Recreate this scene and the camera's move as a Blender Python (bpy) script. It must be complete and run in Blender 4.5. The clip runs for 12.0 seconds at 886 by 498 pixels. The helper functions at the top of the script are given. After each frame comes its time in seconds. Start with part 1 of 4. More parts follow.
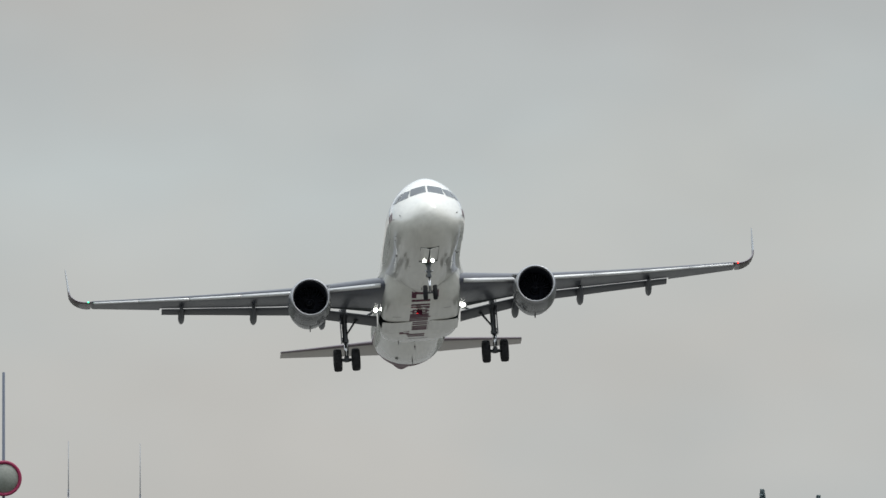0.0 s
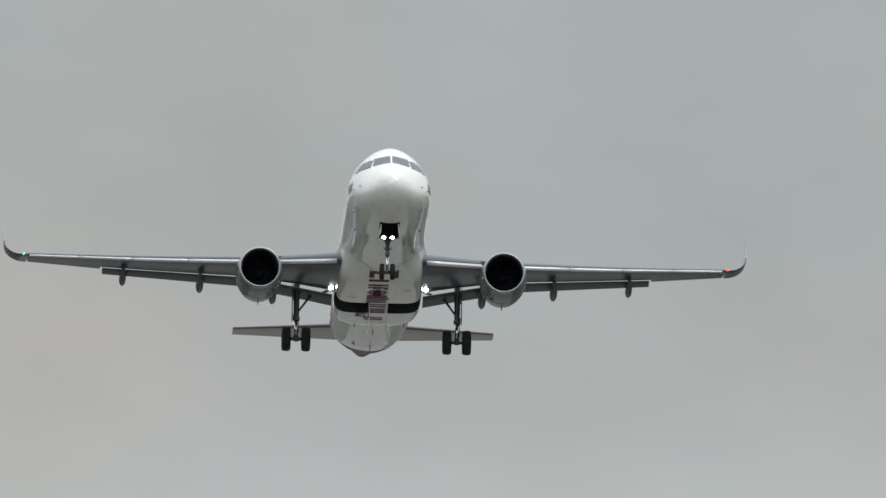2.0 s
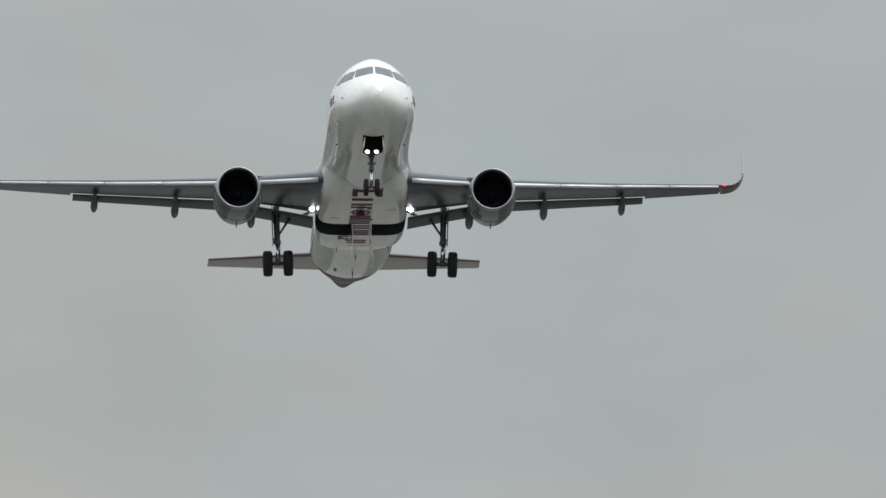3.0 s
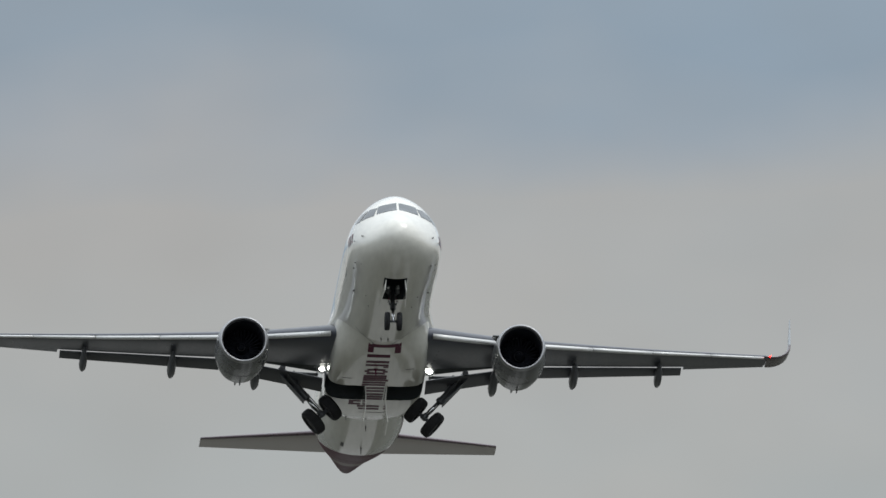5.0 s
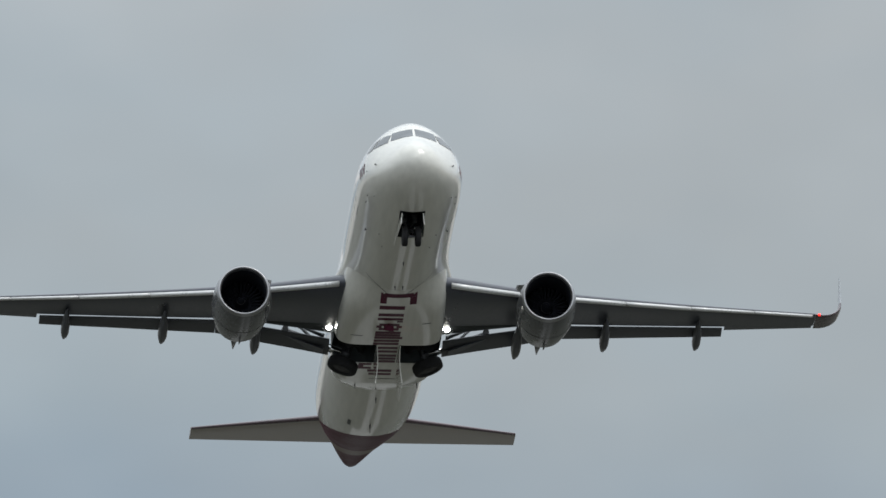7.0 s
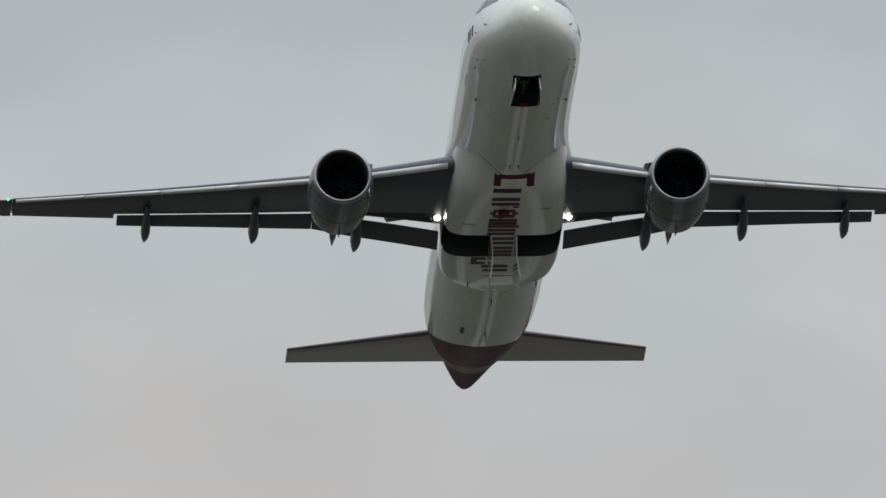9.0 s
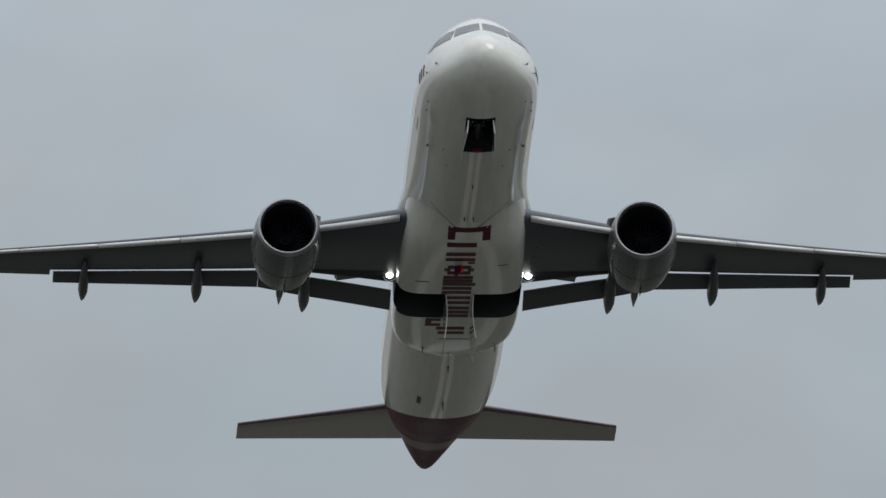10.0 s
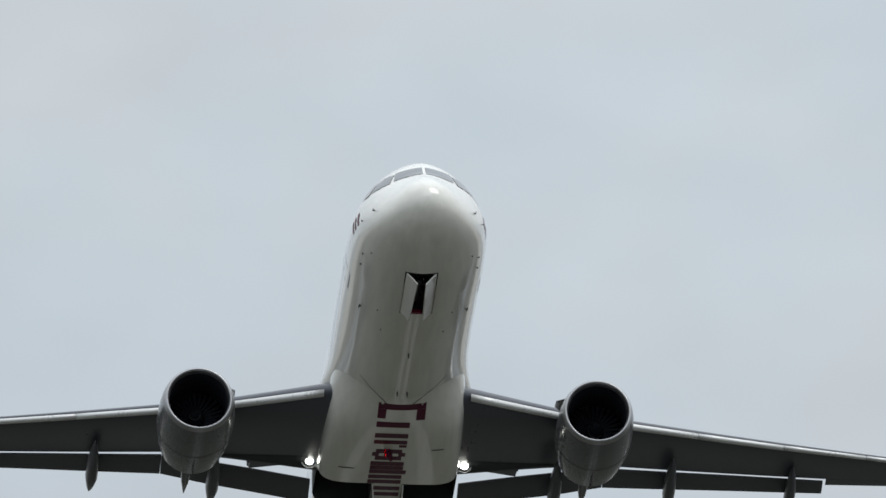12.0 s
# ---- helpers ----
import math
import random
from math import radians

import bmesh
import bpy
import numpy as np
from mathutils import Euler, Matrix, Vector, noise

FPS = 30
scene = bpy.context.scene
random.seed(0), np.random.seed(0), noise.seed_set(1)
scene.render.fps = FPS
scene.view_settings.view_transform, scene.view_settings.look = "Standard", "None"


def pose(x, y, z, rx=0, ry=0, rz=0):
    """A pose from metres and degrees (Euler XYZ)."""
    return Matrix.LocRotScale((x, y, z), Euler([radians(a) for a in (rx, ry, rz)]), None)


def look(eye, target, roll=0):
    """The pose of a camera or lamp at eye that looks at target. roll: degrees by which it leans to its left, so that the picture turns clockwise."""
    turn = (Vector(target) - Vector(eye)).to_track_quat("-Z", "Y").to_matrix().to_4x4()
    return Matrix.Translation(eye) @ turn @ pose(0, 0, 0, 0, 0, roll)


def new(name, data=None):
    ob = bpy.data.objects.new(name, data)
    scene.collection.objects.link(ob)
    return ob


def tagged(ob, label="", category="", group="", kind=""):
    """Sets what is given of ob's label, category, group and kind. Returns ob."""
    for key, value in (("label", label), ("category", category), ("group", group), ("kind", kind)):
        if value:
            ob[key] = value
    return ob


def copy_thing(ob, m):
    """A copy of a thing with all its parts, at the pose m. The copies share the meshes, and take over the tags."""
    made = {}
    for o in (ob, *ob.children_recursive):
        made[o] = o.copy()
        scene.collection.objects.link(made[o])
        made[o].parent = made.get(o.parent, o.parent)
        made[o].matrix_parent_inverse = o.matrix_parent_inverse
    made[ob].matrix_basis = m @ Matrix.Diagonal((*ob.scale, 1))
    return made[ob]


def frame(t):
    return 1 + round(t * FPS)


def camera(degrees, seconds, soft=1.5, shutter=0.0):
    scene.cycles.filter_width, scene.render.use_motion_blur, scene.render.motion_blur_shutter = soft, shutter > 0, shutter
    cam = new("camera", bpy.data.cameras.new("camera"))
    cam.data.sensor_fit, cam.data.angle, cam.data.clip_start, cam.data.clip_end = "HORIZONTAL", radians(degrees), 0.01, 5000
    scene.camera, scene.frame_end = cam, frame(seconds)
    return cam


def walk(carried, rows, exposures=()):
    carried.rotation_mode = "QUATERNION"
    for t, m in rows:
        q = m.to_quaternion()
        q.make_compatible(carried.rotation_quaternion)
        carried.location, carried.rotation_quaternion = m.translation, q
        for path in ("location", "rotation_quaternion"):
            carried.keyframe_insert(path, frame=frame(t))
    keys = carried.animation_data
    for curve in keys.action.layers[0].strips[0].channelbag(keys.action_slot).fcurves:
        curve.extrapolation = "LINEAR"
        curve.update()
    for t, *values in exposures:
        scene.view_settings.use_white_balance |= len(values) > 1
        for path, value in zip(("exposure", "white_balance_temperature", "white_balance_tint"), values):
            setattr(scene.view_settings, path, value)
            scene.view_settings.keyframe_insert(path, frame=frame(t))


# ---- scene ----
cam = camera(1.24763, 12.0, 1.5)
walk(cam, [
    (0, pose(0, 0, 1.7, 90.65340, 0, -2.38344)),
    (0.5, pose(0, 0, 1.7, 90.81743, 0, -2.43454)),
    (1, pose(0, 0, 1.7, 90.97308, 0, -2.49290)),
    (1.5, pose(0, 0, 1.7, 91.11523, 0, -2.55975)),
    (2, pose(0, 0, 1.7, 91.25464, 0, -2.62699)),
    (2.5, pose(0, 0, 1.7, 91.37792, 0, -2.69439)),
    (2.7, pose(0, 0, 1.7, 91.43111, 0, -2.72087)),
    (4.3, pose(0, 0, 1.7, 92.26151, 0, -2.90353)),
    (4.5, pose(0, 0, 1.7, 92.40702, 0, -2.92374)),
    (5, pose(0, 0, 1.7, 92.71987, 0, -2.98203)),
    (5.5, pose(0, 0, 1.7, 93.00194, 0, -3.05289)),
    (6, pose(0, 0, 1.7, 93.27719, 0, -3.12246)),
    (6.5, pose(0, 0, 1.7, 93.57750, 0, -3.19820)),
    (7, pose(0, 0, 1.7, 93.92349, 0, -3.25561)),
    (7.2, pose(0, 0, 1.7, 94.08517, 0, -3.25661)),
    (8.8, pose(0, 0, 1.7, 95.24926, 0, -3.39848)),
    (9, pose(0, 0, 1.7, 95.41830, 0, -3.44285)),
    (9.5, pose(0, 0, 1.7, 95.92233, 0, -3.56478)),
    (10, pose(0, 0, 1.7, 96.50940, 0, -3.70500)),
    (10.5, pose(0, 0, 1.7, 97.13702, 0, -3.83956)),
    (11, pose(0, 0, 1.7, 97.83410, 0, -3.98645)),
    (11.5, pose(0, 0, 1.7, 98.54950, 0, -4.14001)),
    (12, pose(0, 0, 1.7, 99.25443, 0, -4.28003)),
], [(0, 0.05), (0.5, -0.03), (1, -0.12), (1.5, -0.08), (2.5, 0), (4.5, 0), (5.5, -0.12), (6.5, -0.09), (7.2, -0.15), (8.8, -0.5), (9.5, -0.6), (10.5, -0.5), (11.25, -0.35), (12, -0.2)])


# ---- world, sun ----
SUN_EL, SUN_AZ = 62.0, 112.0


def lin(r, g, b):
    return tuple((v / 255 / 12.92) if v < 10.3 else ((v / 255 + 0.055) / 1.055) ** 2.4 for v in (r, g, b)) + (1.0,)


def build_world():
    world = bpy.data.worlds.new("overcast_sky")
    scene.world = world
    world.use_nodes = True
    nt = world.node_tree
    nt.nodes.clear()
    n, l = nt.nodes.new, nt.links.new
    out, bg = n("ShaderNodeOutputWorld"), n("ShaderNodeBackground")
    sky = n("ShaderNodeTexSky")
    sky.sky_type, sky.sun_disc = "NISHITA", False
    sky.sun_elevation, sky.sun_rotation = radians(SUN_EL), radians(SUN_AZ)
    co = n("ShaderNodeTexCoord")
    sep = n("ShaderNodeSeparateXYZ")
    l(co.outputs["Generated"], sep.inputs[0])
    # cloud noise, stretched along the horizon
    mp = n("ShaderNodeMapping")
    mp.inputs["Scale"].default_value = (1, 1, 1.7)
    l(co.outputs["Generated"], mp.inputs["Vector"])
    warp = n("ShaderNodeTexNoise")
    warp.inputs["Scale"].default_value, warp.inputs["Detail"].default_value = 95, 3
    warp.inputs["Roughness"].default_value = 0.45
    l(mp.outputs[0], warp.inputs["Vector"])
    wm = n("ShaderNodeMath")
    wm.operation = "MULTIPLY_ADD"
    wm.inputs[1].default_value, wm.inputs[2].default_value = 0.007, -0.0035
    l(warp.outputs["Fac"], wm.inputs[0])
    add = n("ShaderNodeMath")
    l(sep.outputs["Z"], add.inputs[0])
    l(wm.outputs[0], add.inputs[1])
    low = n("ShaderNodeMapRange")
    low.inputs["From Min"].default_value, low.inputs["From Max"].default_value = 0, math.sin(radians(12))
    l(add.outputs[0], low.inputs["Value"])
    ramp = n("ShaderNodeValToRGB")
    # elevation in degrees, colour, and stops above it where the high cloud is brighter
    stops = [(0.0, (184, 185, 183), 0), (0.45, (187, 188, 186), 0), (0.75, (188, 192, 191), 0), (1.05, (177, 177, 176), 0), (1.3, (168, 173, 173), 0), (1.7, (169, 175, 176), 0),
             (2.2, (176, 180, 180), 0), (2.8, (174, 174, 174), 0), (2.9, (160, 167, 175), 0), (3.02, (143, 158, 173), 0.04), (3.4, (146, 161, 176), 0.05), (3.7, (166, 176, 183), 0.08),
             (4.3, (167, 175, 181), 0.22), (5.0, (189, 187, 187), 0.53), (5.5, (182, 185, 187), 0.68), (6.1, (157, 164, 169), 0.68), (6.7, (166, 175, 183), 0.69),
             (7.3, (179, 188, 196), 0.64), (8.2, (177, 186, 196), 0.27), (9.2, (199, 208, 215), 0.2), (12, (212, 219, 225), 0.1)]
    el = ramp.color_ramp.elements
    while len(el) < len(stops):
        el.new(0.5)
    for e, (deg, rgb, gain) in zip(el, stops):
        e.position = math.sin(radians(deg)) / math.sin(radians(12))
        e.color = tuple(v * 2 ** gain for v in lin(*rgb)[:3]) + (1.0,)
    l(low.outputs[0], ramp.inputs[0])
    # broad light and dark drift in the cloud
    broad = n("ShaderNodeTexNoise")
    broad.inputs["Scale"].default_value, broad.inputs["Detail"].default_value = 160, 2
    l(mp.outputs[0], broad.inputs["Vector"])
    bm_ = n("ShaderNodeMapRange")
    bm_.inputs["From Min"].default_value, bm_.inputs["From Max"].default_value = 0.25, 0.75
    bm_.inputs["To Min"].default_value, bm_.inputs["To Max"].default_value = 0.975, 1.07
    l(broad.outputs["Fac"], bm_.inputs["Value"])
    mul = n("ShaderNodeVectorMath")
    mul.operation = "SCALE"
    l(ramp.outputs[0], mul.inputs[0])
    l(bm_.outputs[0], mul.inputs["Scale"])
    # warm and cool patches
    hue = n("ShaderNodeTexNoise")
    hue.inputs["Scale"].default_value, hue.inputs["Detail"].default_value = 75, 3
    hv = n("ShaderNodeVectorMath")
    hv.inputs[1].default_value = (11.3, 4.7, 2.9)
    l(mp.outputs[0], hv.inputs[0])
    l(hv.outputs[0], hue.inputs["Vector"])
    tone = n("ShaderNodeValToRGB")
    tone.color_ramp.elements[0].position, tone.color_ramp.elements[1].position = 0.35, 0.65
    tone.color_ramp.elements[0].color, tone.color_ramp.elements[1].color = (0.965, 1.0, 1.02, 1), (1.025, 1.0, 0.98, 1)
    l(hue.outputs["Fac"], tone.inputs[0])
    tint = n("ShaderNodeVectorMath")
    tint.operation = "MULTIPLY"
    l(mul.outputs[0], tint.inputs[0])
    l(tone.outputs[0], tint.inputs[1])
    # an overcast sky grows brighter toward the zenith
    zen = n("ShaderNodeMapRange")
    zen.inputs["From Min"].default_value, zen.inputs["From Max"].default_value = 0.2, 1.0
    zen.inputs["To Min"].default_value, zen.inputs["To Max"].default_value = 1.0, 2.25
    l(sep.outputs["Z"], zen.inputs["Value"])
    mz = n("ShaderNodeVectorMath")
    mz.operation = "SCALE"
    l(tint.outputs[0], mz.inputs[0])
    l(zen.outputs[0], mz.inputs["Scale"])
    sk = n("ShaderNodeVectorMath")
    sk.operation = "SCALE"
    sk.inputs["Scale"].default_value = 0.08
    l(sky.outputs[0], sk.inputs[0])
    mix = n("ShaderNodeMix")
    mix.data_type = "RGBA"
    mix.inputs[0].default_value = 0.94
    l(sk.outputs[0], mix.inputs[6])
    l(mz.outputs[0], mix.inputs[7])
    l(mix.outputs[2], bg.inputs["Color"])
    bg.inputs["Strength"].default_value = 1.0
    l(bg.outputs[0], out.inputs[0])


build_world()
sun = new("sun", bpy.data.lights.new("sun", "SUN"))
sun.data.energy, sun.data.angle, sun.data.color = 1.0, radians(30), (1.0, 0.96, 0.9)
sun.matrix_world = look((0, 0, 0), (-math.sin(radians(SUN_AZ)) * math.cos(radians(SUN_EL)), -math.cos(radians(SUN_AZ)) * math.cos(radians(SUN_EL)), -math.sin(radians(SUN_EL))))


# ---- materials ----
def material(name, color, rough=0.5, metal=0.0, vary=0.08, scale=1.5, fine=25.0, bump=0.0, coat=0.0, streak=(1, 1, 1)):
    """A surface with broad and fine variation of colour and gloss."""
    m = bpy.data.materials.new(name)
    m.use_nodes = True
    nt = m.node_tree
    n, l = nt.nodes.new, nt.links.new
    p = nt.nodes["Principled BSDF"]
    co, mp = n("ShaderNodeTexCoord"), n("ShaderNodeMapping")
    mp.inputs["Scale"].default_value = streak
    l(co.outputs["Object"], mp.inputs["Vector"])
    a, b = n("ShaderNodeTexNoise"), n("ShaderNodeTexNoise")
    a.inputs["Scale"].default_value, a.inputs["Detail"].default_value = scale, 4
    b.inputs["Scale"].default_value, b.inputs["Detail"].default_value = fine, 3
    l(mp.outputs[0], a.inputs["Vector"])
    l(mp.outputs[0], b.inputs["Vector"])
    s = n("ShaderNodeMath")
    l(a.outputs["Fac"], s.inputs[0])
    l(b.outputs["Fac"], s.inputs[1])
    r = n("ShaderNodeMapRange")
    r.inputs["From Min"].default_value, r.inputs["From Max"].default_value = 0.6, 1.4
    r.inputs["To Min"].default_value, r.inputs["To Max"].default_value = 1 - vary, 1 + vary
    l(s.outputs[0], r.inputs["Value"])
    v = n("ShaderNodeVectorMath")
    v.operation = "SCALE"
    v.inputs[0].default_value = color
    l(r.outputs[0], v.inputs["Scale"])
    l(v.outputs[0], p.inputs["Base Color"])
    g = n("ShaderNodeMapRange")
    g.inputs["From Min"].default_value, g.inputs["From Max"].default_value = 0.6, 1.4
    g.inputs["To Min"].default_value, g.inputs["To Max"].default_value = rough * 0.8, min(1, rough * 1.2)
    l(s.outputs[0], g.inputs["Value"])
    l(g.outputs[0], p.inputs["Roughness"])
    p.inputs["Metallic"].default_value = metal
    p.inputs["Coat Weight"].default_value = coat
    p.inputs["Coat Roughness"].default_value = 0.04
    if bump:
        bp = n("ShaderNodeBump")
        bp.inputs["Strength"].default_value, bp.inputs["Distance"].default_value = bump, 0.02
        l(b.outputs["Fac"], bp.inputs["Height"])
        l(bp.outputs[0], p.inputs["Normal"])
    return m


def glow(name, color, strength):
    m = bpy.data.materials.new(name)
    m.use_nodes = True
    p = m.node_tree.nodes["Principled BSDF"]
    p.inputs["Base Color"].default_value = (*color, 1)
    p.inputs["Emission Color"].default_value = (*color, 1)
    p.inputs["Emission Strength"].default_value = strength
    return m


BURGUNDY = (0.085, 0.006, 0.028)
M_WHITE = material("white_paint", (0.74, 0.725, 0.665), 0.2, 0, 0.10, 0.7, 5, 0, 1.0, (1, 0.12, 1))
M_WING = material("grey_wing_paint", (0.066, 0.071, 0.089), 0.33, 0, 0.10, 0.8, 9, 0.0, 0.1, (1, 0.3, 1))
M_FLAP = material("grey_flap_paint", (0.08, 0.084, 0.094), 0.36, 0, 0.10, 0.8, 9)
M_SLAT = material("pale_slat_metal", (0.70, 0.70, 0.69), 0.30, 0.2, 0.05, 1, 12)
M_NACELLE = material("grey_nacelle_paint", (0.13, 0.134, 0.142), 0.28, 0.3, 0.04, 0.7, 4, 0, 0.3, (1, 0.3, 1))
M_LIP = material("bare_aluminium", (0.38, 0.38, 0.39), 0.38, 0.9, 0.05, 2, 20)
# the intake's shade is put into the near-black liner and blade colours
M_DUCT = material("shade_dark_duct_liner", (0.024, 0.026, 0.034), 0.75, 0, 0.15, 2, 30)
M_BLADE = material("shade_dark_blade", (0.014, 0.015, 0.020), 0.8, 0.0, 0.1, 3, 30)
M_CORE = material("scorched_exhaust_metal", (0.16, 0.13, 0.12), 0.45, 0.8, 0.2, 2, 20)
M_GLASS = material("dark_cockpit_glass", (0.035, 0.045, 0.055), 0.08, 0, 0.1, 2, 20, 0, 0.6)
M_FRAME = material("window_frame_paint", (0.55, 0.56, 0.56), 0.4, 0, 0.05)
M_BURG = material("burgundy_paint", BURGUNDY, 0.45, 0, 0.12, 1, 10)
M_TYRE = material("black_tyre_rubber", (0.009, 0.009, 0.010), 0.85, 0, 0.25, 3, 40, 0.2)
M_STEEL = material("grey_gear_steel", (0.11, 0.115, 0.12), 0.45, 0.4, 0.15, 3, 25)
M_RIM = material("pale_wheel_hub", (0.06, 0.06, 0.06), 0.6, 0.2, 0.15, 4, 30)
M_CHROME = material("chromed_oleo", (0.75, 0.75, 0.75), 0.12, 1.0, 0.03)
M_BAY = material("dark_bay_lining", (0.035, 0.042, 0.044), 0.8, 0, 0.3, 3, 20, 0.3)
M_LINE = material("dark_panel_gap", (0.10, 0.10, 0.10), 0.6, 0, 0.15)
M_TAILP = material("cream_tailplane_paint", (0.42, 0.38, 0.345), 0.35, 0, 0.08, 0.8, 9, 0, 0.2)
M_BAND = material("brown_tail_band", (0.20, 0.14, 0.12), 0.4, 0, 0.12, 1, 8)
M_TIP = material("dark_wingtip_paint", (0.10, 0.07, 0.08), 0.3, 0, 0.1, 1, 10, 0, 0.4)
M_PALE = material("pale_grey_blade_paint", (0.38, 0.40, 0.42), 0.3, 0, 0.05)
M_LAMP = glow("landing_lamp_glow", (1.0, 1.0, 0.92), 14)
M_BURG.node_tree.nodes["Principled BSDF"].inputs["Specular IOR Level"].default_value = 0.3
# sheen cut to keep the painted intake shade dark
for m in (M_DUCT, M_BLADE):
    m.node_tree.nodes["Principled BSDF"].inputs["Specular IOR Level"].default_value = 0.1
M_LAMP2 = glow("taxi_lamp_glow", (0.97, 1.0, 0.88), 20)
M_RED = glow("red_lamp_glow", (1.0, 0.012, 0.006), 7)
M_GREEN = glow("green_lamp_glow", (0.05, 1.0, 0.35), 3)
M_BEACON = glow("beacon_glow", (1.0, 0.004, 0.002), 350)
M_GRASS = material("airfield_grass", (0.035, 0.035, 0.025), 0.9, 0, 0.3, 0.02, 0.8, 0.4)
M_CONCRETE = material("worn_runway_surface", (0.15, 0.146, 0.135), 0.85, 0, 0.15, 0.05, 1.5, 0.2)
M_ASPHALT = material("worn_asphalt", (0.15, 0.147, 0.138), 0.85, 0, 0.2, 0.05, 1.5, 0.2)
# distance haze is put into the bluish needle colour
M_NEEDLE = material("haze_tinted_spruce_needles", (0.09, 0.12, 0.125), 0.8, 0, 0.35, 0.8, 6)
M_BARK = material("spruce_bark", (0.12, 0.09, 0.07), 0.9, 0, 0.3, 2, 15, 0.4)
M_MAST = material("weathered_mast_steel", (0.11, 0.125, 0.16), 0.6, 0.2, 0.1)
M_GALV = material("galvanised_steel", (0.33, 0.34, 0.36), 0.55, 0.2, 0.1)
M_SIGNRED = material("marker_red_paint", (0.26, 0.012, 0.06), 0.5, 0, 0.15, 4, 20)
M_SIGNFACE = material("marker_pale_face", (0.22, 0.23, 0.20), 0.5, 0, 0.2, 3, 12)


# ---- mesh helpers ----
def part(name, bm, mat, parent, label="", smooth=True, at=None):
    """Links a bmesh as one mesh object under a thing or a part."""
    bmesh.ops.recalc_face_normals(bm, faces=bm.faces[:])
    me = bpy.data.meshes.new(name)
    bm.to_mesh(me)
    bm.free()
    me.materials.append(mat)
    for f in me.polygons:
        f.use_smooth = smooth
    ob = new(name, me)
    ob.parent = parent
    if at is not None:
        ob.matrix_basis = at
    if label:
        ob["label"] = label
    return ob


def sharp(ob, deg=40):
    ob.data.set_sharp_from_angle(angle=radians(deg))
    return ob


def skin(bm, rings, closed=True, caps=True):
    """Quads between rings of equal length."""
    vs = [[bm.verts.new(p) for p in r] for r in rings]
    k = len(vs[0])
    for a, b in zip(vs, vs[1:]):
        for i in range(k if closed else k - 1):
            j = (i + 1) % k
            bm.faces.new((a[i], a[j], b[j], b[i]))
    if caps and closed:
        bm.faces.new(vs[0][::-1])
        bm.faces.new(vs[-1])
    return vs


def tube(bm, a, b, r0, r1=None, seg=12, caps=True):
    a, b = Vector(a), Vector(b)
    r1 = r0 if r1 is None else r1
    q = (b - a).to_track_quat("Z", "Y")
    ring = lambda c, r: [c + q @ Vector((r * math.cos(i * math.tau / seg), r * math.sin(i * math.tau / seg), 0)) for i in range(seg)]
    skin(bm, [ring(a, r0), ring(b, r1)], True, caps)


def box(bm, lo, hi, m=None):
    ps = [Vector((x, y, z)) for x in (lo[0], hi[0]) for y in (lo[1], hi[1]) for z in (lo[2], hi[2])]
    if m is not None:
        ps = [m @ p for p in ps]
    v = [bm.verts.new(p) for p in ps]
    for f in ((0, 1, 3, 2), (4, 6, 7, 5), (0, 4, 5, 1), (2, 3, 7, 6), (0, 2, 6, 4), (1, 5, 7, 3)):
        bm.faces.new([v[i] for i in f])


def turned(bm, profile, seg=48, axis="Y", centre=(0, 0, 0), caps=False):
    """A body of revolution from (along, radius) pairs."""
    c = Vector(centre)
    rings = []
    for a, r in profile:
        ring = []
        for i in range(seg):
            u, w = r * math.cos(i * math.tau / seg), r * math.sin(i * math.tau / seg)
            ring.append(c + Vector((u, a, w) if axis == "Y" else ((a, u, w) if axis == "X" else (u, w, a))))
        rings.append(ring)
    skin(bm, rings, True, caps)


def smooth_curve(xs, ys):
    """Cubic through the knots, with slopes that do not overshoot."""
    d = [(b - a) / (q - p) for a, b, p, q in zip(ys, ys[1:], xs, xs[1:])]
    m = [d[0]] + [0 if a * b <= 0 else 2 * a * b / (a + b) for a, b in zip(d, d[1:])] + [d[-1]]

    def f(x):
        x = min(max(x, xs[0]), xs[-1])
        i = min(sum(1 for k in xs[1:-1] if x >= k), len(xs) - 2)
        h = xs[i + 1] - xs[i]
        t = (x - xs[i]) / h
        return ((2 * t ** 3 - 3 * t ** 2 + 1) * ys[i] + (t ** 3 - 2 * t ** 2 + t) * h * m[i]
                + (-2 * t ** 3 + 3 * t ** 2) * ys[i + 1] + (t ** 3 - t ** 2) * h * m[i + 1])
    return f


# ---- ground and horizon ----
def build_ground():
    bm = bmesh.new()
    rings = [0.0, 40, 120, 300, 700, 1500, 2600, 3800, 4800]
    prev = [bm.verts.new((0, 0, 0))]
    for r in rings[1:]:
        ring = [bm.verts.new((r * math.cos(i * math.tau / 64), r * math.sin(i * math.tau / 64), 0)) for i in range(64)]
        for i in range(64):
            j = (i + 1) % 64
            if len(prev) == 1:
                bm.faces.new((prev[0], ring[i], ring[j]))
            else:
                bm.faces.new((prev[i], ring[i], ring[j], prev[j]))
        prev = ring
    g = part("ground", bm, M_GRASS, None)
    tagged(g, "flat pale green airfield grass reaching the horizon", "ground", kind="structure")


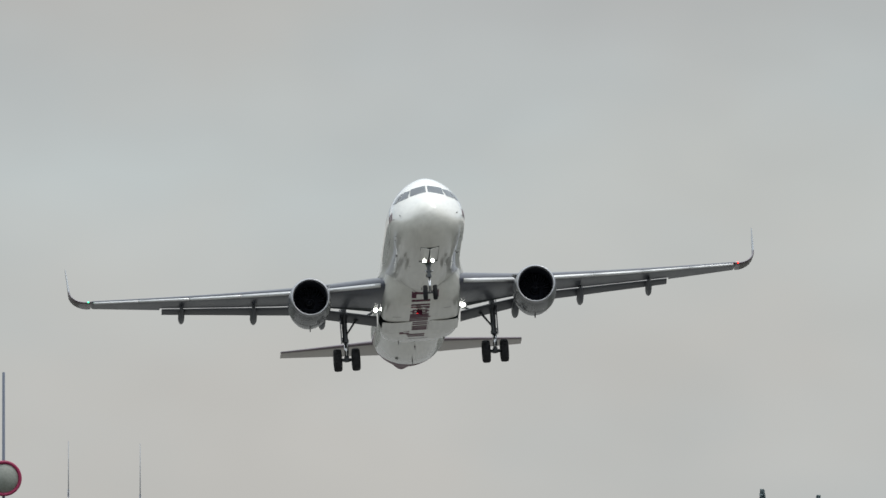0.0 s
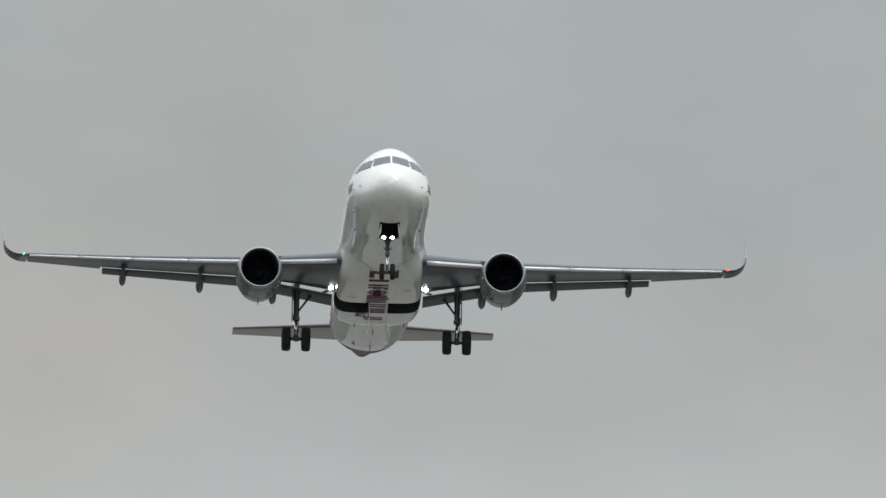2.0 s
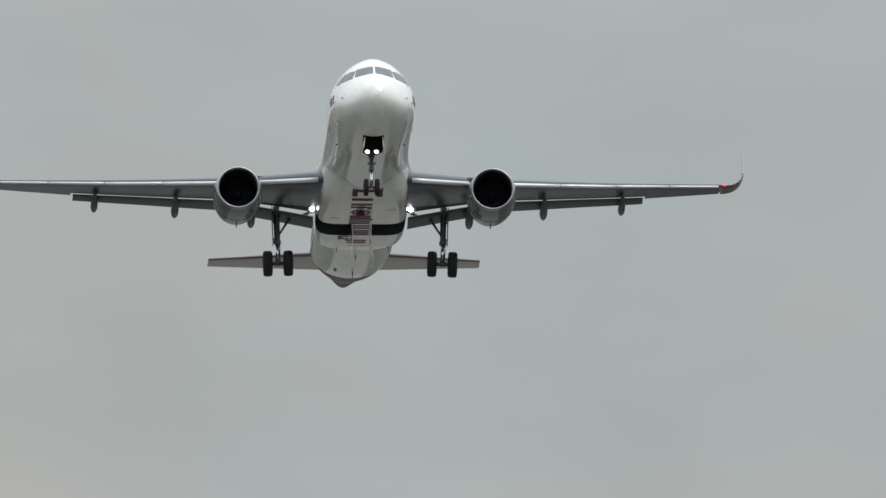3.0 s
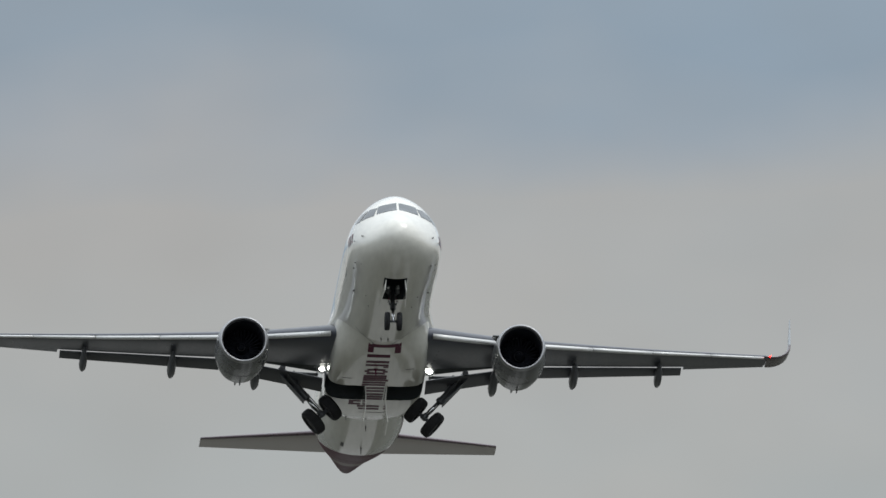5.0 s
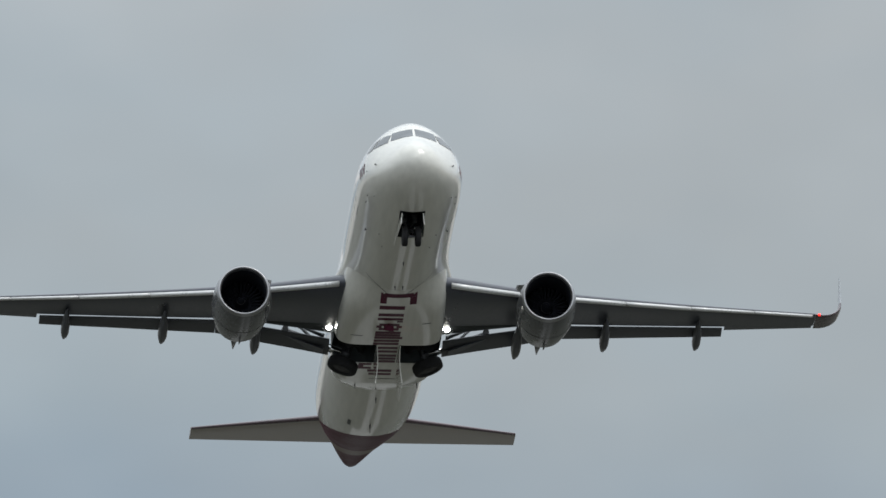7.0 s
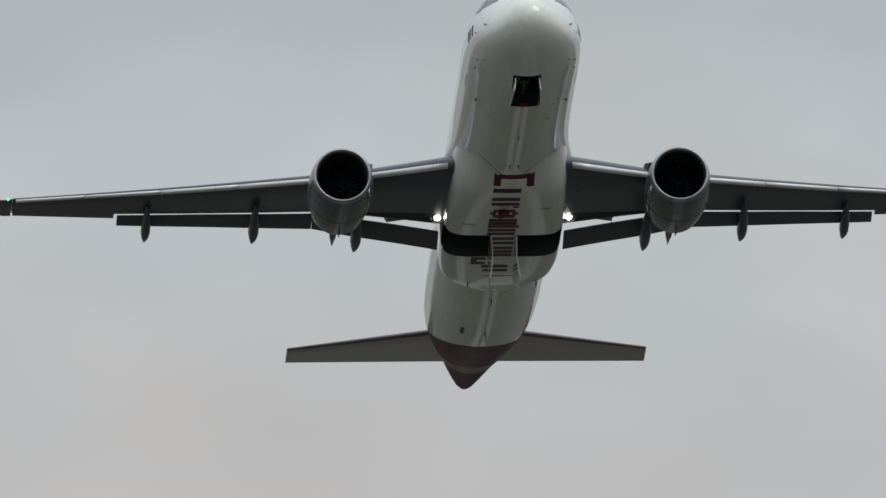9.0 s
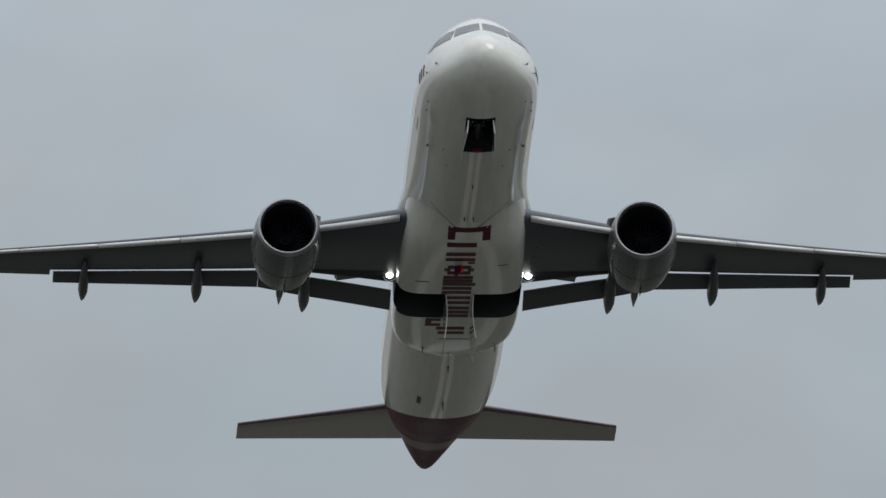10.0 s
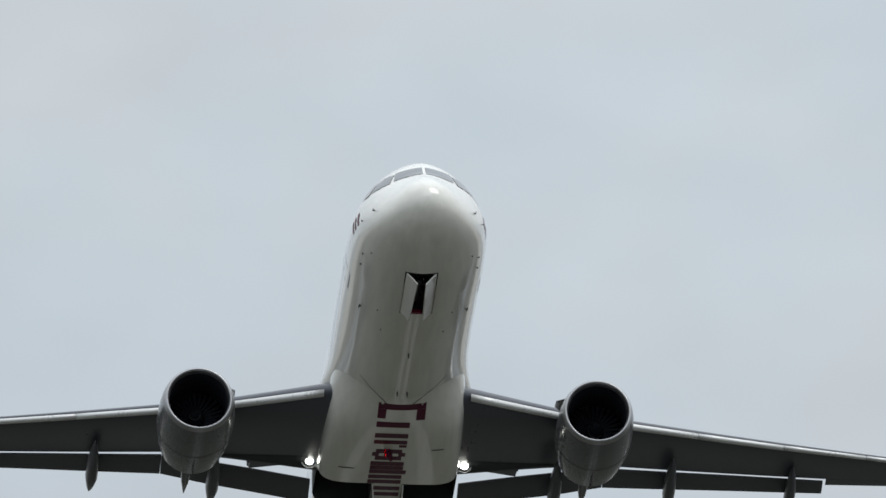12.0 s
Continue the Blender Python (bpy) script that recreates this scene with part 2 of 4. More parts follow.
def build_runway():
    """The strip under the take-off path."""
    bm = bmesh.new()
    for i in range(40):
        y = 1790 + i * 75.0
        box(bm, (58, y + 0.03, -0.2), (112, y + 74.97, 0.03))
    g = part("runway", bm, M_CONCRETE, None, smooth=False)
    tagged(g, "worn grey runway under the take-off path", "runway", kind="structure")
    # two paved strips added beyond the runway's end, with grass between them
    # unseen themselves, they give the glossy belly its long pale streaks
    for x0, x1 in ((78, 93), (103, 116)):
        bm = bmesh.new()
        for i in range(12):
            y = 890 + i * 75.0
            box(bm, (x0, y + 0.03, -0.2), (x1, y + 74.97, 0.03))
        g = part("pavement", bm, M_ASPHALT, None, smooth=False)
        tagged(g, "unseen paved strip added beyond the runway for its reflection in the belly", "pavement", kind="structure")


def bearing(deg, dist, z=0.0):
    return Vector((dist * math.sin(radians(deg)), dist * math.cos(radians(deg)), z))


def build_mast(az, dist, height, width, low):
    at = bearing(az, dist)
    mast = tagged(new("antenna_mast"), "slender grey steel antenna mast standing on the airfield grass", "mast", "antenna masts")
    mast.location = at
    bm = bmesh.new()
    for sx, sy in ((-1, -1), (1, -1), (1, 1), (-1, 1)):
        tube(bm, (sx * width, sy * width, 0), (sx * width * 0.7, sy * width * 0.7, low), width * 0.28, seg=6)
    k = max(4, int(low / (width * 5)))
    for i in range(k):
        z0, z1 = low * i / k, low * (i + 1) / k
        s = -1 if i % 2 else 1
        for y in (-1, 1):
            tube(bm, (-s * width * 0.85, y * width * 0.85, z0), (s * width * 0.85, y * width * 0.85, z1), width * 0.14, seg=5)
    part("lattice", bm, M_GALV, mast)
    bm = bmesh.new()
    tube(bm, (0, 0, low * 0.97), (0, 0, height), width * 0.55, width * 0.3, seg=8)
    part("whip", bm, M_GALV, mast)
    bm = bmesh.new()
    box(bm, (-width * 3, -width * 3, 0), (width * 3, width * 3, 0.2))
    part("foot", bm, M_GALV, mast, smooth=False)


def build_marker(az, dist, z, r):
    at = bearing(az, dist)
    thing = tagged(new("marker_board"), "round pale marker with a red rim on a steel pole", "marker")
    thing.location = at
    bm = bmesh.new()
    tube(bm, (0, 0.25, 0), (0, 0.25, z + r * 5.6 + 0.22), 0.075, 0.05)
    part("pole", bm, M_MAST, thing)
    bm = bmesh.new()
    turned(bm, [(-0.10, r * 0.80), (-0.16, r * 0.86), (-0.17, r * 0.94), (-0.12, r), (0.10, r), (0.14, r * 0.9), (0.14, 0.02)], 48, "Y", (0, 0, z))
    part("rim", bm, M_SIGNRED, thing, "dark red rim")
    bm = bmesh.new()
    turned(bm, [(-0.30, 0.01), (-0.29, r * 0.25), (-0.24, r * 0.5), (-0.16, r * 0.72), (-0.10, r * 0.82)], 48, "Y", (0, 0, z))
    part("face", bm, M_SIGNFACE, thing, "pale domed face")


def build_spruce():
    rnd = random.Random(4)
    tree = tagged(new("spruce_tree"), "dark spruce on the horizon, its pointed crown tinted blue-green for haze", "tree", "trees on the horizon")
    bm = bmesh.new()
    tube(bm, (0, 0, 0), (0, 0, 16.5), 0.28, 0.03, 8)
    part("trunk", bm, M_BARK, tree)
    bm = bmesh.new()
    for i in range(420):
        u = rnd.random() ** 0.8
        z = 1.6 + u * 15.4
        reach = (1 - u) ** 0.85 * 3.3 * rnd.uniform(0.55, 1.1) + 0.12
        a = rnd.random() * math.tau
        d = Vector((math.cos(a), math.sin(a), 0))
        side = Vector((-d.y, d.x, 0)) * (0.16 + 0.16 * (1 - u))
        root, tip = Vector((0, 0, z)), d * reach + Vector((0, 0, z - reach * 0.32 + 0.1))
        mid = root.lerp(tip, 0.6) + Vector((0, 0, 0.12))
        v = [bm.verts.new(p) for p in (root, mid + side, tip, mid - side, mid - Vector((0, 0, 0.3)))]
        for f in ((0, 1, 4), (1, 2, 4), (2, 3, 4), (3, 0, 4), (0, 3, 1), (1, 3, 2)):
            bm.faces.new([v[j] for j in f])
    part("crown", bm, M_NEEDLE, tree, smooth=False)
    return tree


def build_horizon():
    build_ground()
    build_runway()
    build_mast(1.856, 2400, 17.75, 0.06, 14.9)
    build_mast(1.957, 2400, 17.6, 0.06, 14.6)
    build_marker(1.765, 1500, 10.35, 0.66)
    rnd = random.Random(11)
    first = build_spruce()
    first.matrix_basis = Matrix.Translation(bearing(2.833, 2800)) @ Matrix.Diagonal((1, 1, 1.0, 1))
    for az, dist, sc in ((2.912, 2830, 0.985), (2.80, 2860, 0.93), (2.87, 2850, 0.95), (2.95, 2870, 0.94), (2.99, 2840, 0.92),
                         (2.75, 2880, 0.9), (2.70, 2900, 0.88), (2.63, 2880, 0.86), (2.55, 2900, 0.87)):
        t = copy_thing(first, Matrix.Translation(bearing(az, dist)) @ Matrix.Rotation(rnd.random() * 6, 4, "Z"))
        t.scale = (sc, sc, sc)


build_horizon()


# ---- the aircraft: x to its port side, y aft, z up; stations are metres behind the nose tip ----
REF = 17.5
ST = (0, 0.06, 0.2, 0.5, 1.0, 1.5, 2.0, 2.6, 3.4, 4.5, 6.0, 24.0, 26.0, 28.0, 30.0, 32.5, 34.5, 36.0, 37.1, 37.5)
HALF = smooth_curve(ST, (0.02, 0.26, 0.51, 0.85, 1.20, 1.45, 1.63, 1.79, 1.91, 1.975, 1.99, 1.99, 1.985, 1.94, 1.82, 1.46, 1.02, 0.68, 0.36, 0.2))
TOP = smooth_curve(ST, (-0.53, -0.29, -0.07, 0.20, 0.52, 0.84, 1.24, 1.67, 1.97, 2.11, 2.13, 2.09, 2.07, 2.06, 2.03, 1.92, 1.70, 1.42, 1.08, 0.88))
BOT = smooth_curve(ST, (-0.57, -0.80, -1.03, -1.29, -1.53, -1.69, -1.80, -1.91, -2.0, -2.05, -2.07, -2.07, -2.0, -1.78, -1.40, -0.80, -0.34, -0.05, 0.16, 0.32))
NOSE_BAY, MAIN_BAY = (2.45, 4.85, 0.47), (15.75, 17.75, 0.42)


FLARE = smooth_curve((9.0, 10.2, 11.0, 11.6, 12.1, 12.6, 13.4, 15.0, 17.5, 19.5, 21.5), (0.0, 0.03, 0.09, 0.18, 0.30, 0.40, 0.44, 0.38, 0.28, 0.14, 0.0))


def waist(s):
    """Height of the widest level, and the fullness of the section above it: the nose narrows toward its roof."""
    k = min(1.0, max(0.0, (6.5 - s) / 4.0)) * min(1.0, s / 0.8)
    return (TOP(s) + BOT(s)) / 2 - 0.20 * k, 2.0 - 0.28 * k


def half_at(s, z):
    """Half the width of the hull at height z."""
    w, e = waist(s)
    k = (z - w) / (TOP(s) - w) if z > w else (w - z) / (w - BOT(s))
    e = e if z > w else 2.0
    return HALF(s) * max(0.0, 1 - min(1.0, k) ** e) ** (1 / e)


def hull(s, th, off=0.0):
    """The skin, flared at the wing roots."""
    h, t, b = HALF(s) + off, TOP(s) + off, BOT(s) - off
    w, e = waist(s)
    cs, sn = math.cos(th), math.sin(th)
    e = e if cs > 0 else 2.0
    z = w + ((t - w) if cs > 0 else (w - b)) * math.copysign(abs(cs) ** (2 / e), cs)
    x = h * math.copysign(abs(sn) ** (2 / e), sn)
    if 9 < s < 21.5 and abs(x) > 0.3:
        x += math.copysign(FLARE(s) * math.exp(-((z + 1.0) / 0.55) ** 2), x)
    return Vector((x, s - REF, z))


def hull_front(x, z, off=0.012):
    """The nose skin met from ahead at (x, z)."""
    lo, hi = 0.0, 6.0
    for _ in range(40):
        s = (lo + hi) / 2
        if abs(x) < half_at(s, z) and BOT(s) < z < TOP(s):
            hi = s
        else:
            lo = s
    p = Vector((x, hi - REF, z))
    return p + Vector((x * 0.3, -1, 0.6)).normalized() * off


def hull_side(s, z, sx, off=0.012):
    """The skin met from the side at station s and height z."""
    t, b = TOP(s), BOT(s)
    k = max(-1.0, min(1.0, (z - (t + b) / 2) / ((t - b) / 2)))
    n = Vector((sx * math.sqrt(1 - k * k), -0.25 if s < 3 else 0, k)).normalized()
    return Vector((sx * half_at(s, z), s - REF, z)) + n * off


FS = (9.0, 10.4, 11.5, 13.0, 15.0, 18.5, 20.0, 21.2, 22.0, 22.8)
F_HALF = smooth_curve(FS, (1.25, 1.62, 1.92, 2.02, 2.06, 2.06, 1.99, 1.76, 1.38, 0.8))
F_BOT = smooth_curve(FS, (-1.9, -2.08, -2.27, -2.41, -2.46, -2.46, -2.40, -2.23, -2.05, -1.8))


def belly(s, x, off=0.0):
    """The belly fairing's lower skin."""
    h, b = F_HALF(s), F_BOT(s)
    top = -0.95
    k = min(1.0, abs(x) / h)
    e = 2.4 + 4.1 * min(1, max(0, (s - 10.8) / 4.4)) - 4.0 * min(1, max(0, (s - 18.5) / 4.0))
    z = top + (b - top) * (1 - k ** e) ** (1 / e)
    # ahead of the wheel bay the fairing grows gradually out of the hull
    w = min(1.0, max(0.0, (s - 9.9) / 2.4))
    w = w * w * (3 - 2 * w)
    ht, hb = TOP(s), BOT(s)
    zh = (ht + hb) / 2 - (ht - hb) / 2 * math.sqrt(max(0.0, 1 - (x / max(HALF(s), h + 0.02)) ** 2)) + 0.03
    return Vector((x, s - REF, z * w + zh * (1 - w) - off))


def belly_skin(s, x, off=0.006):
    """The lowest skin of the belly at (s, x), fairing or hull."""
    h = HALF(s)
    t, b = TOP(s), BOT(s)
    z = (t + b) / 2 - (t - b) / 2 * math.sqrt(max(0.0, 1 - (x / h) ** 2))
    if FS[0] < s < FS[-1] and abs(x) < F_HALF(s) * 0.98:
        z = min(z, belly(s, x).z)
    return Vector((x, s - REF, z - off))


def patch(bm, fn, quad, nu=6, nv=4):
    """A curved plate over four corners (a, b) of fn's plane, with a rim turned inward."""
    (a, b, c, d) = [Vector(q) for q in quad]
    g = [[fn(*(a.lerp(b, i / nu).lerp(d.lerp(c, i / nu), j / nv))) for i in range(nu + 1)] for j in range(nv + 1)]
    v = [[bm.verts.new(p) for p in r] for r in g]
    for j in range(nv):
        for i in range(nu):
            bm.faces.new((v[j][i], v[j][i + 1], v[j + 1][i + 1], v[j + 1][i]))


def build_fuselage(air):
    stations = sorted(set([0.0, 0.03, 0.06, 0.12, 0.2, 0.35, 0.5, 0.75, 1.0, 1.25, 1.5, 1.75, 2.0, 2.3, NOSE_BAY[0], 2.9, 3.3, 3.8, 4.4, NOSE_BAY[1], 5.3]
                          + [6 + i * 0.5 for i in range(7)] + [9.3 + 0.3 * i for i in range(20)] + [MAIN_BAY[0], 16.2, 16.8, 17.3, MAIN_BAY[1]]
                          + [18.5 + i for i in range(6)] + [24.5 + 0.5 * i for i in range(26)] + [37.3, 37.5]))
    bm = bmesh.new()
    skin(bm, [[hull(s, i * math.tau / 72) for i in range(72)] for s in stations])
    for x in (-NOSE_BAY[2], NOSE_BAY[2]):
        fs = [f for f in bm.faces if NOSE_BAY[0] - 0.1 < f.calc_center_median().y + REF < NOSE_BAY[1] + 0.1 and f.calc_center_median().z < -0.8]
        es = {e for f in fs for e in f.edges}
        vs = {v for f in fs for v in f.verts}
        bmesh.ops.bisect_plane(bm, geom=list(vs) + list(es) + fs, plane_co=(x, 0, 0), plane_no=(1, 0, 0))
    # the burgundy paint starts along a slanting line round the tail
    fs = [f for f in bm.faces if f.calc_center_median().y + REF > 26]
    geom = list({v for f in fs for v in f.verts}) + list({e for f in fs for e in f.edges}) + fs
    bmesh.ops.bisect_plane(bm, geom=geom, plane_co=(0, 30.95 - REF, 0), plane_no=Vector((0, 1, -1.65)).normalized())
    # a brownish band crosses the burgundy, low on the tail cone
    for at in (33.1, 34.3):
        fs = [f for f in bm.faces if f.calc_center_median().y + REF > 30]
        geom = list({v for f in fs for v in f.verts}) + list({e for f in fs for e in f.edges}) + fs
        bmesh.ops.bisect_plane(bm, geom=geom, plane_co=(0, at - REF, 0), plane_no=Vector((0, 1, -0.6)).normalized())
    for f in bm.faces:
        c = f.calc_center_median()
        s = c.y + REF
        f.material_index = 0 if s < 26 or s - 1.65 * c.z < 30.95 else (2 if 33.1 < s - 0.6 * c.z < 34.3 and c.z < 0.5 else 1)
    gone = []
    for f in bm.faces:
        c = f.calc_center_median()
        s = c.y + REF
        if NOSE_BAY[0] < s < NOSE_BAY[1] and abs(c.x) < NOSE_BAY[2] and c.z < -1:
            gone.append(f)
        if MAIN_BAY[0] < s < MAIN_BAY[1] and c.z < -0.9 and abs(c.x) < 1.95:
            gone.append(f)
    bmesh.ops.delete(bm, geom=gone, context="FACES")
    fus = part("fuselage", bm, M_WHITE, air, "glossy white fuselage with a burgundy tail cone")
    fus.data.materials.append(M_BURG)
    fus.data.materials.append(M_BAND)
    # tail cone outlet
    bm = bmesh.new()
    turned(bm, [(37.45 - REF, 0.21), (37.62 - REF, 0.19), (37.62 - REF, 0.14), (37.3 - REF, 0.12)], 20, "Y", (0, 0, 0.6))
    part("exhaust_outlet", bm, M_CORE, fus)
    # cockpit panes
    for sx in (-1, 1):
        bm = bmesh.new()
        patch(bm, lambda x, z: hull_front(x, z), [(sx * 0.045, 0.76), (sx * 0.87, 0.65), (sx * 0.78, 1.14), (sx * 0.045, 1.25)], 8, 5)
        part("cockpit_pane", bm, M_GLASS, fus, "dark windscreen pane")
        for q in ([(1.78, 0.60), (2.45, 0.56), (2.52, 1.08), (2.17, 1.06)], [(2.56, 0.55), (3.12, 0.60), (2.98, 0.98), (2.60, 1.08)]):
            bm = bmesh.new()
            patch(bm, lambda s, z: hull_side(s, z, sx), q, 5, 4)
            part("cockpit_pane", bm, M_GLASS, fus, "dark side window pane")
        # slanted burgundy stripes behind the nose
        for i in range(3):
            s0 = 2.62 + 0.30 * i
            bm = bmesh.new()
            patch(bm, lambda s, z: hull_side(s, z, sx, 0.008), [(s0, -0.32), (s0 + 0.14, -0.32), (s0 + 0.28, 0.12), (s0 + 0.14, 0.12)], 2, 3)
            part("stripe", bm, M_BURG, fus, "burgundy slanted stripe")
        # probes and vents on the nose
        for s, z, k in ((1.55, -0.35, 1.0), (2.3, -0.35, 0.7), (3.0, -1.05, 0.8), (3.6, -1.1, 0.8), (2.5, -1.25, 0.6), (5.9, -1.35, 1.3), (5.3, -1.75, 0.7), (6.4, -1.85, 0.7)):
            k *= 0.55
            p = hull_side(s, z, sx, 0.0)
            bm = bmesh.new()
            t, b = TOP(s), BOT(s)
            nrm = Vector((p.x / HALF(s) ** 2, 0, (p.z - (t + b) / 2) / ((t - b) / 2) ** 2)).normalized()
            tube(bm, p - nrm * 0.02, p + nrm * 0.09 * k, 0.05 * k, 0.03 * k, 8)
            tube(bm, p + nrm * 0.085 * k + Vector((0, 0.06, 0)) * k, p + nrm * 0.09 * k - Vector((0, 0.22, 0)) * k, 0.028 * k, 0.02 * k, 8)
            part("probe", bm, M_LINE, fus)
        # door outlines on the flank
        for s0, s1, z0, z1 in ((5.2, 6.05, -0.75, 1.1),):
            for q in ([(s0, z0), (s1, z0), (s1, z0 + 0.04), (s0, z0 + 0.04)], [(s0, z0), (s0 + 0.04, z0), (s0 + 0.04, z1), (s0, z1)],
                      [(s1, z0), (s1 + 0.04, z0), (s1 + 0.04, z1), (s1, z1)]):
                bm = bmesh.new()
                patch(bm, lambda s, z: hull_side(s, z, sx, 0.004), q, 6, 6)
                part("door_seam", bm, M_LINE, fus)
    # blade aerials and drains under the belly
    for s, x, h, c in ((7.6, 0, 0.12, 0.22), (10.3, -0.13, 0.12, 0.2), (10.3, 0.16, 0.12, 0.2), (26.2, 0, 0.3, 0.35), (20.7, -0.95, 0.16, 0.25), (20.7, 1.4, 0.2, 0.3), (22.9, 0.0, 0.2, 0.22)):
        p = belly_skin(s, x, 0)
        bm = bmesh.new()
        skin(bm, [[p + Vector((dx * w, dy * c, -dz)) for dx, dy in ((0, -0.5), (1, 0), (0, 0.5), (-1, 0))] for w, c, dz in ((0.03, c, -0.03), (0.012, c * 0.6, h))])
        part("blade_aerial", bm, M_LINE, fus)
    for s, x0, x1 in ((26.0, -0.85, -0.72),):
        bm = bmesh.new()
        patch(bm, lambda a, b: belly_skin(a, b, 0.006), [(s, x0), (s + 0.7, x0), (s + 0.7, x1), (s, x1)], 4, 2)
        part("access_panel", bm, M_LINE, fus)
    return fus


def build_belly(air):
    xs = sorted(set([-1.0 + 2.0 * i / 40 for i in range(41)]))
    stations = sorted(set([FS[0] + (FS[-1] - FS[0]) * i / 44 for i in range(45)] + [MAIN_BAY[0], MAIN_BAY[1]]))
    bm = bmesh.new()
    skin(bm, [[belly(s, math.sin(k * math.pi / 2) * F_HALF(s)) for k in xs] for s in stations], False, False)
    for x in (-MAIN_BAY[2], MAIN_BAY[2]):
        bmesh.ops.bisect_plane(bm, geom=bm.verts[:] + bm.edges[:] + bm.faces[:], plane_co=(x, 0, 0), plane_no=(1, 0, 0))
    gone = []
    for f in bm.faces:
        c = f.calc_center_median()
        if MAIN_BAY[0] < c.y + REF < MAIN_BAY[1] and MAIN_BAY[2] < abs(c.x) and c.z < -1.3:
            gone.append(f)
    bmesh.ops.delete(bm, geom=gone, context="FACES")
    fair = part("belly_fairing", bm, M_WHITE, air, "white belly fairing with an open wheel bay")
    # wheel bays, each an open-bottomed lined box
    for sx in (-1, 1):
        bm = bmesh.new()
        x0, x1 = sx * MAIN_BAY[2], sx * 2.04
        y0, y1, z1 = MAIN_BAY[0] - REF, MAIN_BAY[1] - REF, -0.6
        # the end walls reach down to the fairing's skin
        rims = []
        for y in (y0, y1):
            rim = [Vector((x0 + (x1 - x0) * k / 14, y, belly(y + REF, x0 + (x1 - x0) * k / 14).z + 0.015)) for k in range(15)]
            skin(bm, [rim, [Vector((p.x, y, z1)) for p in rim]], False, False)
            rims.append(rim)
        for k in (0, 14):
            skin(bm, [[rims[0][k], rims[1][k]], [Vector((q[k].x, q[k].y, z1)) for q in rims]], False, False)
        bm.faces.new([bm.verts.new(p) for p in ((x0, y0, z1), (x1, y0, z1), (x1, y1, z1), (x0, y1, z1))])
        for k in range(5):
            y = y0 + 0.25 + k * 0.38
            box(bm, (min(x0, x1) + 0.06, y, z1 - 0.12), (max(x0, x1) - 0.06, y + 0.06, z1 - 0.01))
        part("wheel_bay", bm, M_BAY, air, "dark ribbed wheel bay", False)
    # the brand lettering along the belly, as plain bars across it: first station, length, then inboard and outboard edge
    lo, hi = -0.60, 0.36
    bars = [(11.0, 0.27, -0.60, 0.78), (11.27, 0.42, -0.60, -0.36), (11.27, 0.46, 0.52, 0.78)]
    bars += [(11.84, 0.26, lo, hi), (12.44, 0.26, lo, hi), (12.84, 0.24, lo, hi), (13.12, 0.16, 0.14, hi)]
    bars += [(13.42, 0.26, lo + 0.1, hi - 0.1), (13.86, 0.26, lo + 0.1, hi - 0.1), (13.62, 0.24, lo, lo + 0.2), (13.62, 0.24, hi - 0.2, hi)]
    bars += [(14.22, 0.26, lo, hi), (14.50, 0.26, lo, hi), (14.78, 0.26, lo, hi + 0.1), (15.12, 0.26, lo, hi)]
    bars += [(15.46, 0.26, lo, hi), (15.92, 0.26, lo, hi), (16.32, 0.26, lo, hi), (16.78, 0.26, lo, hi), (17.12, 0.26, lo, hi), (17.44, 0.26, lo, hi)]
    bars += [(17.80, 0.22, -1.0, -0.50), (18.22, 0.22, -1.0, -0.50), (18.02, 0.20, -1.0, -0.80), (18.5, 0.26, -0.62, 0.30), (18.9, 0.26, -0.55, 0.30)]
    for s, ln, b0, b1 in bars:
        if s + ln > MAIN_BAY[0] and s < MAIN_BAY[1]:
            b0, b1 = max(b0, -0.40), min(b1, 0.40)
        bm = bmesh.new()
        patch(bm, lambda a, b: belly_skin(a, b, 0.006), [(s, b0), (s + ln, b0), (s + ln, b1), (s, b1)], 3, 6)
        part("painted_bar", bm, M_BURG, fair, "burgundy painted bar")
    # seams of the fairing's nose, running out in a vee
    for sx in (-1, 1):
        bm = bmesh.new()
        patch(bm, lambda a, b: belly_skin(a, b, 0.005), [(11.0, sx * 0.35), (11.05, sx * 0.35), (9.75, sx * 1.5), (9.7, sx * 1.5)], 2, 10)
        part("seam", bm, M_LINE, fair)
    for s0, x0, x1 in ((14.7, -1.5, -1.05), (13.4, 1.1, 1.45), (19.6, -0.5, 0.5)):
        bm = bmesh.new()
        patch(bm, lambda q, x: belly_skin(q, x, 0.005), [(s0, x0), (s0 + 0.07, x0), (s0 + 0.07, x1), (s0, x1)], 2, 4)
        part("seam", bm, M_LINE, fair)
    return fair


def door_plate(bm, width, length, curve=0.08, thick=0.035):
    """A curved door hinged on the y axis at x = 0, reaching out along +x."""
    rings = []
    for j in range(7):
        x = width * j / 6
        z = curve * ((j / 6) ** 2)
        rings.append([(x, -length / 2, z), (x, length / 2, z), (x, length / 2, z + thick), (x, -length / 2, z + thick)])
    skin(bm, rings)


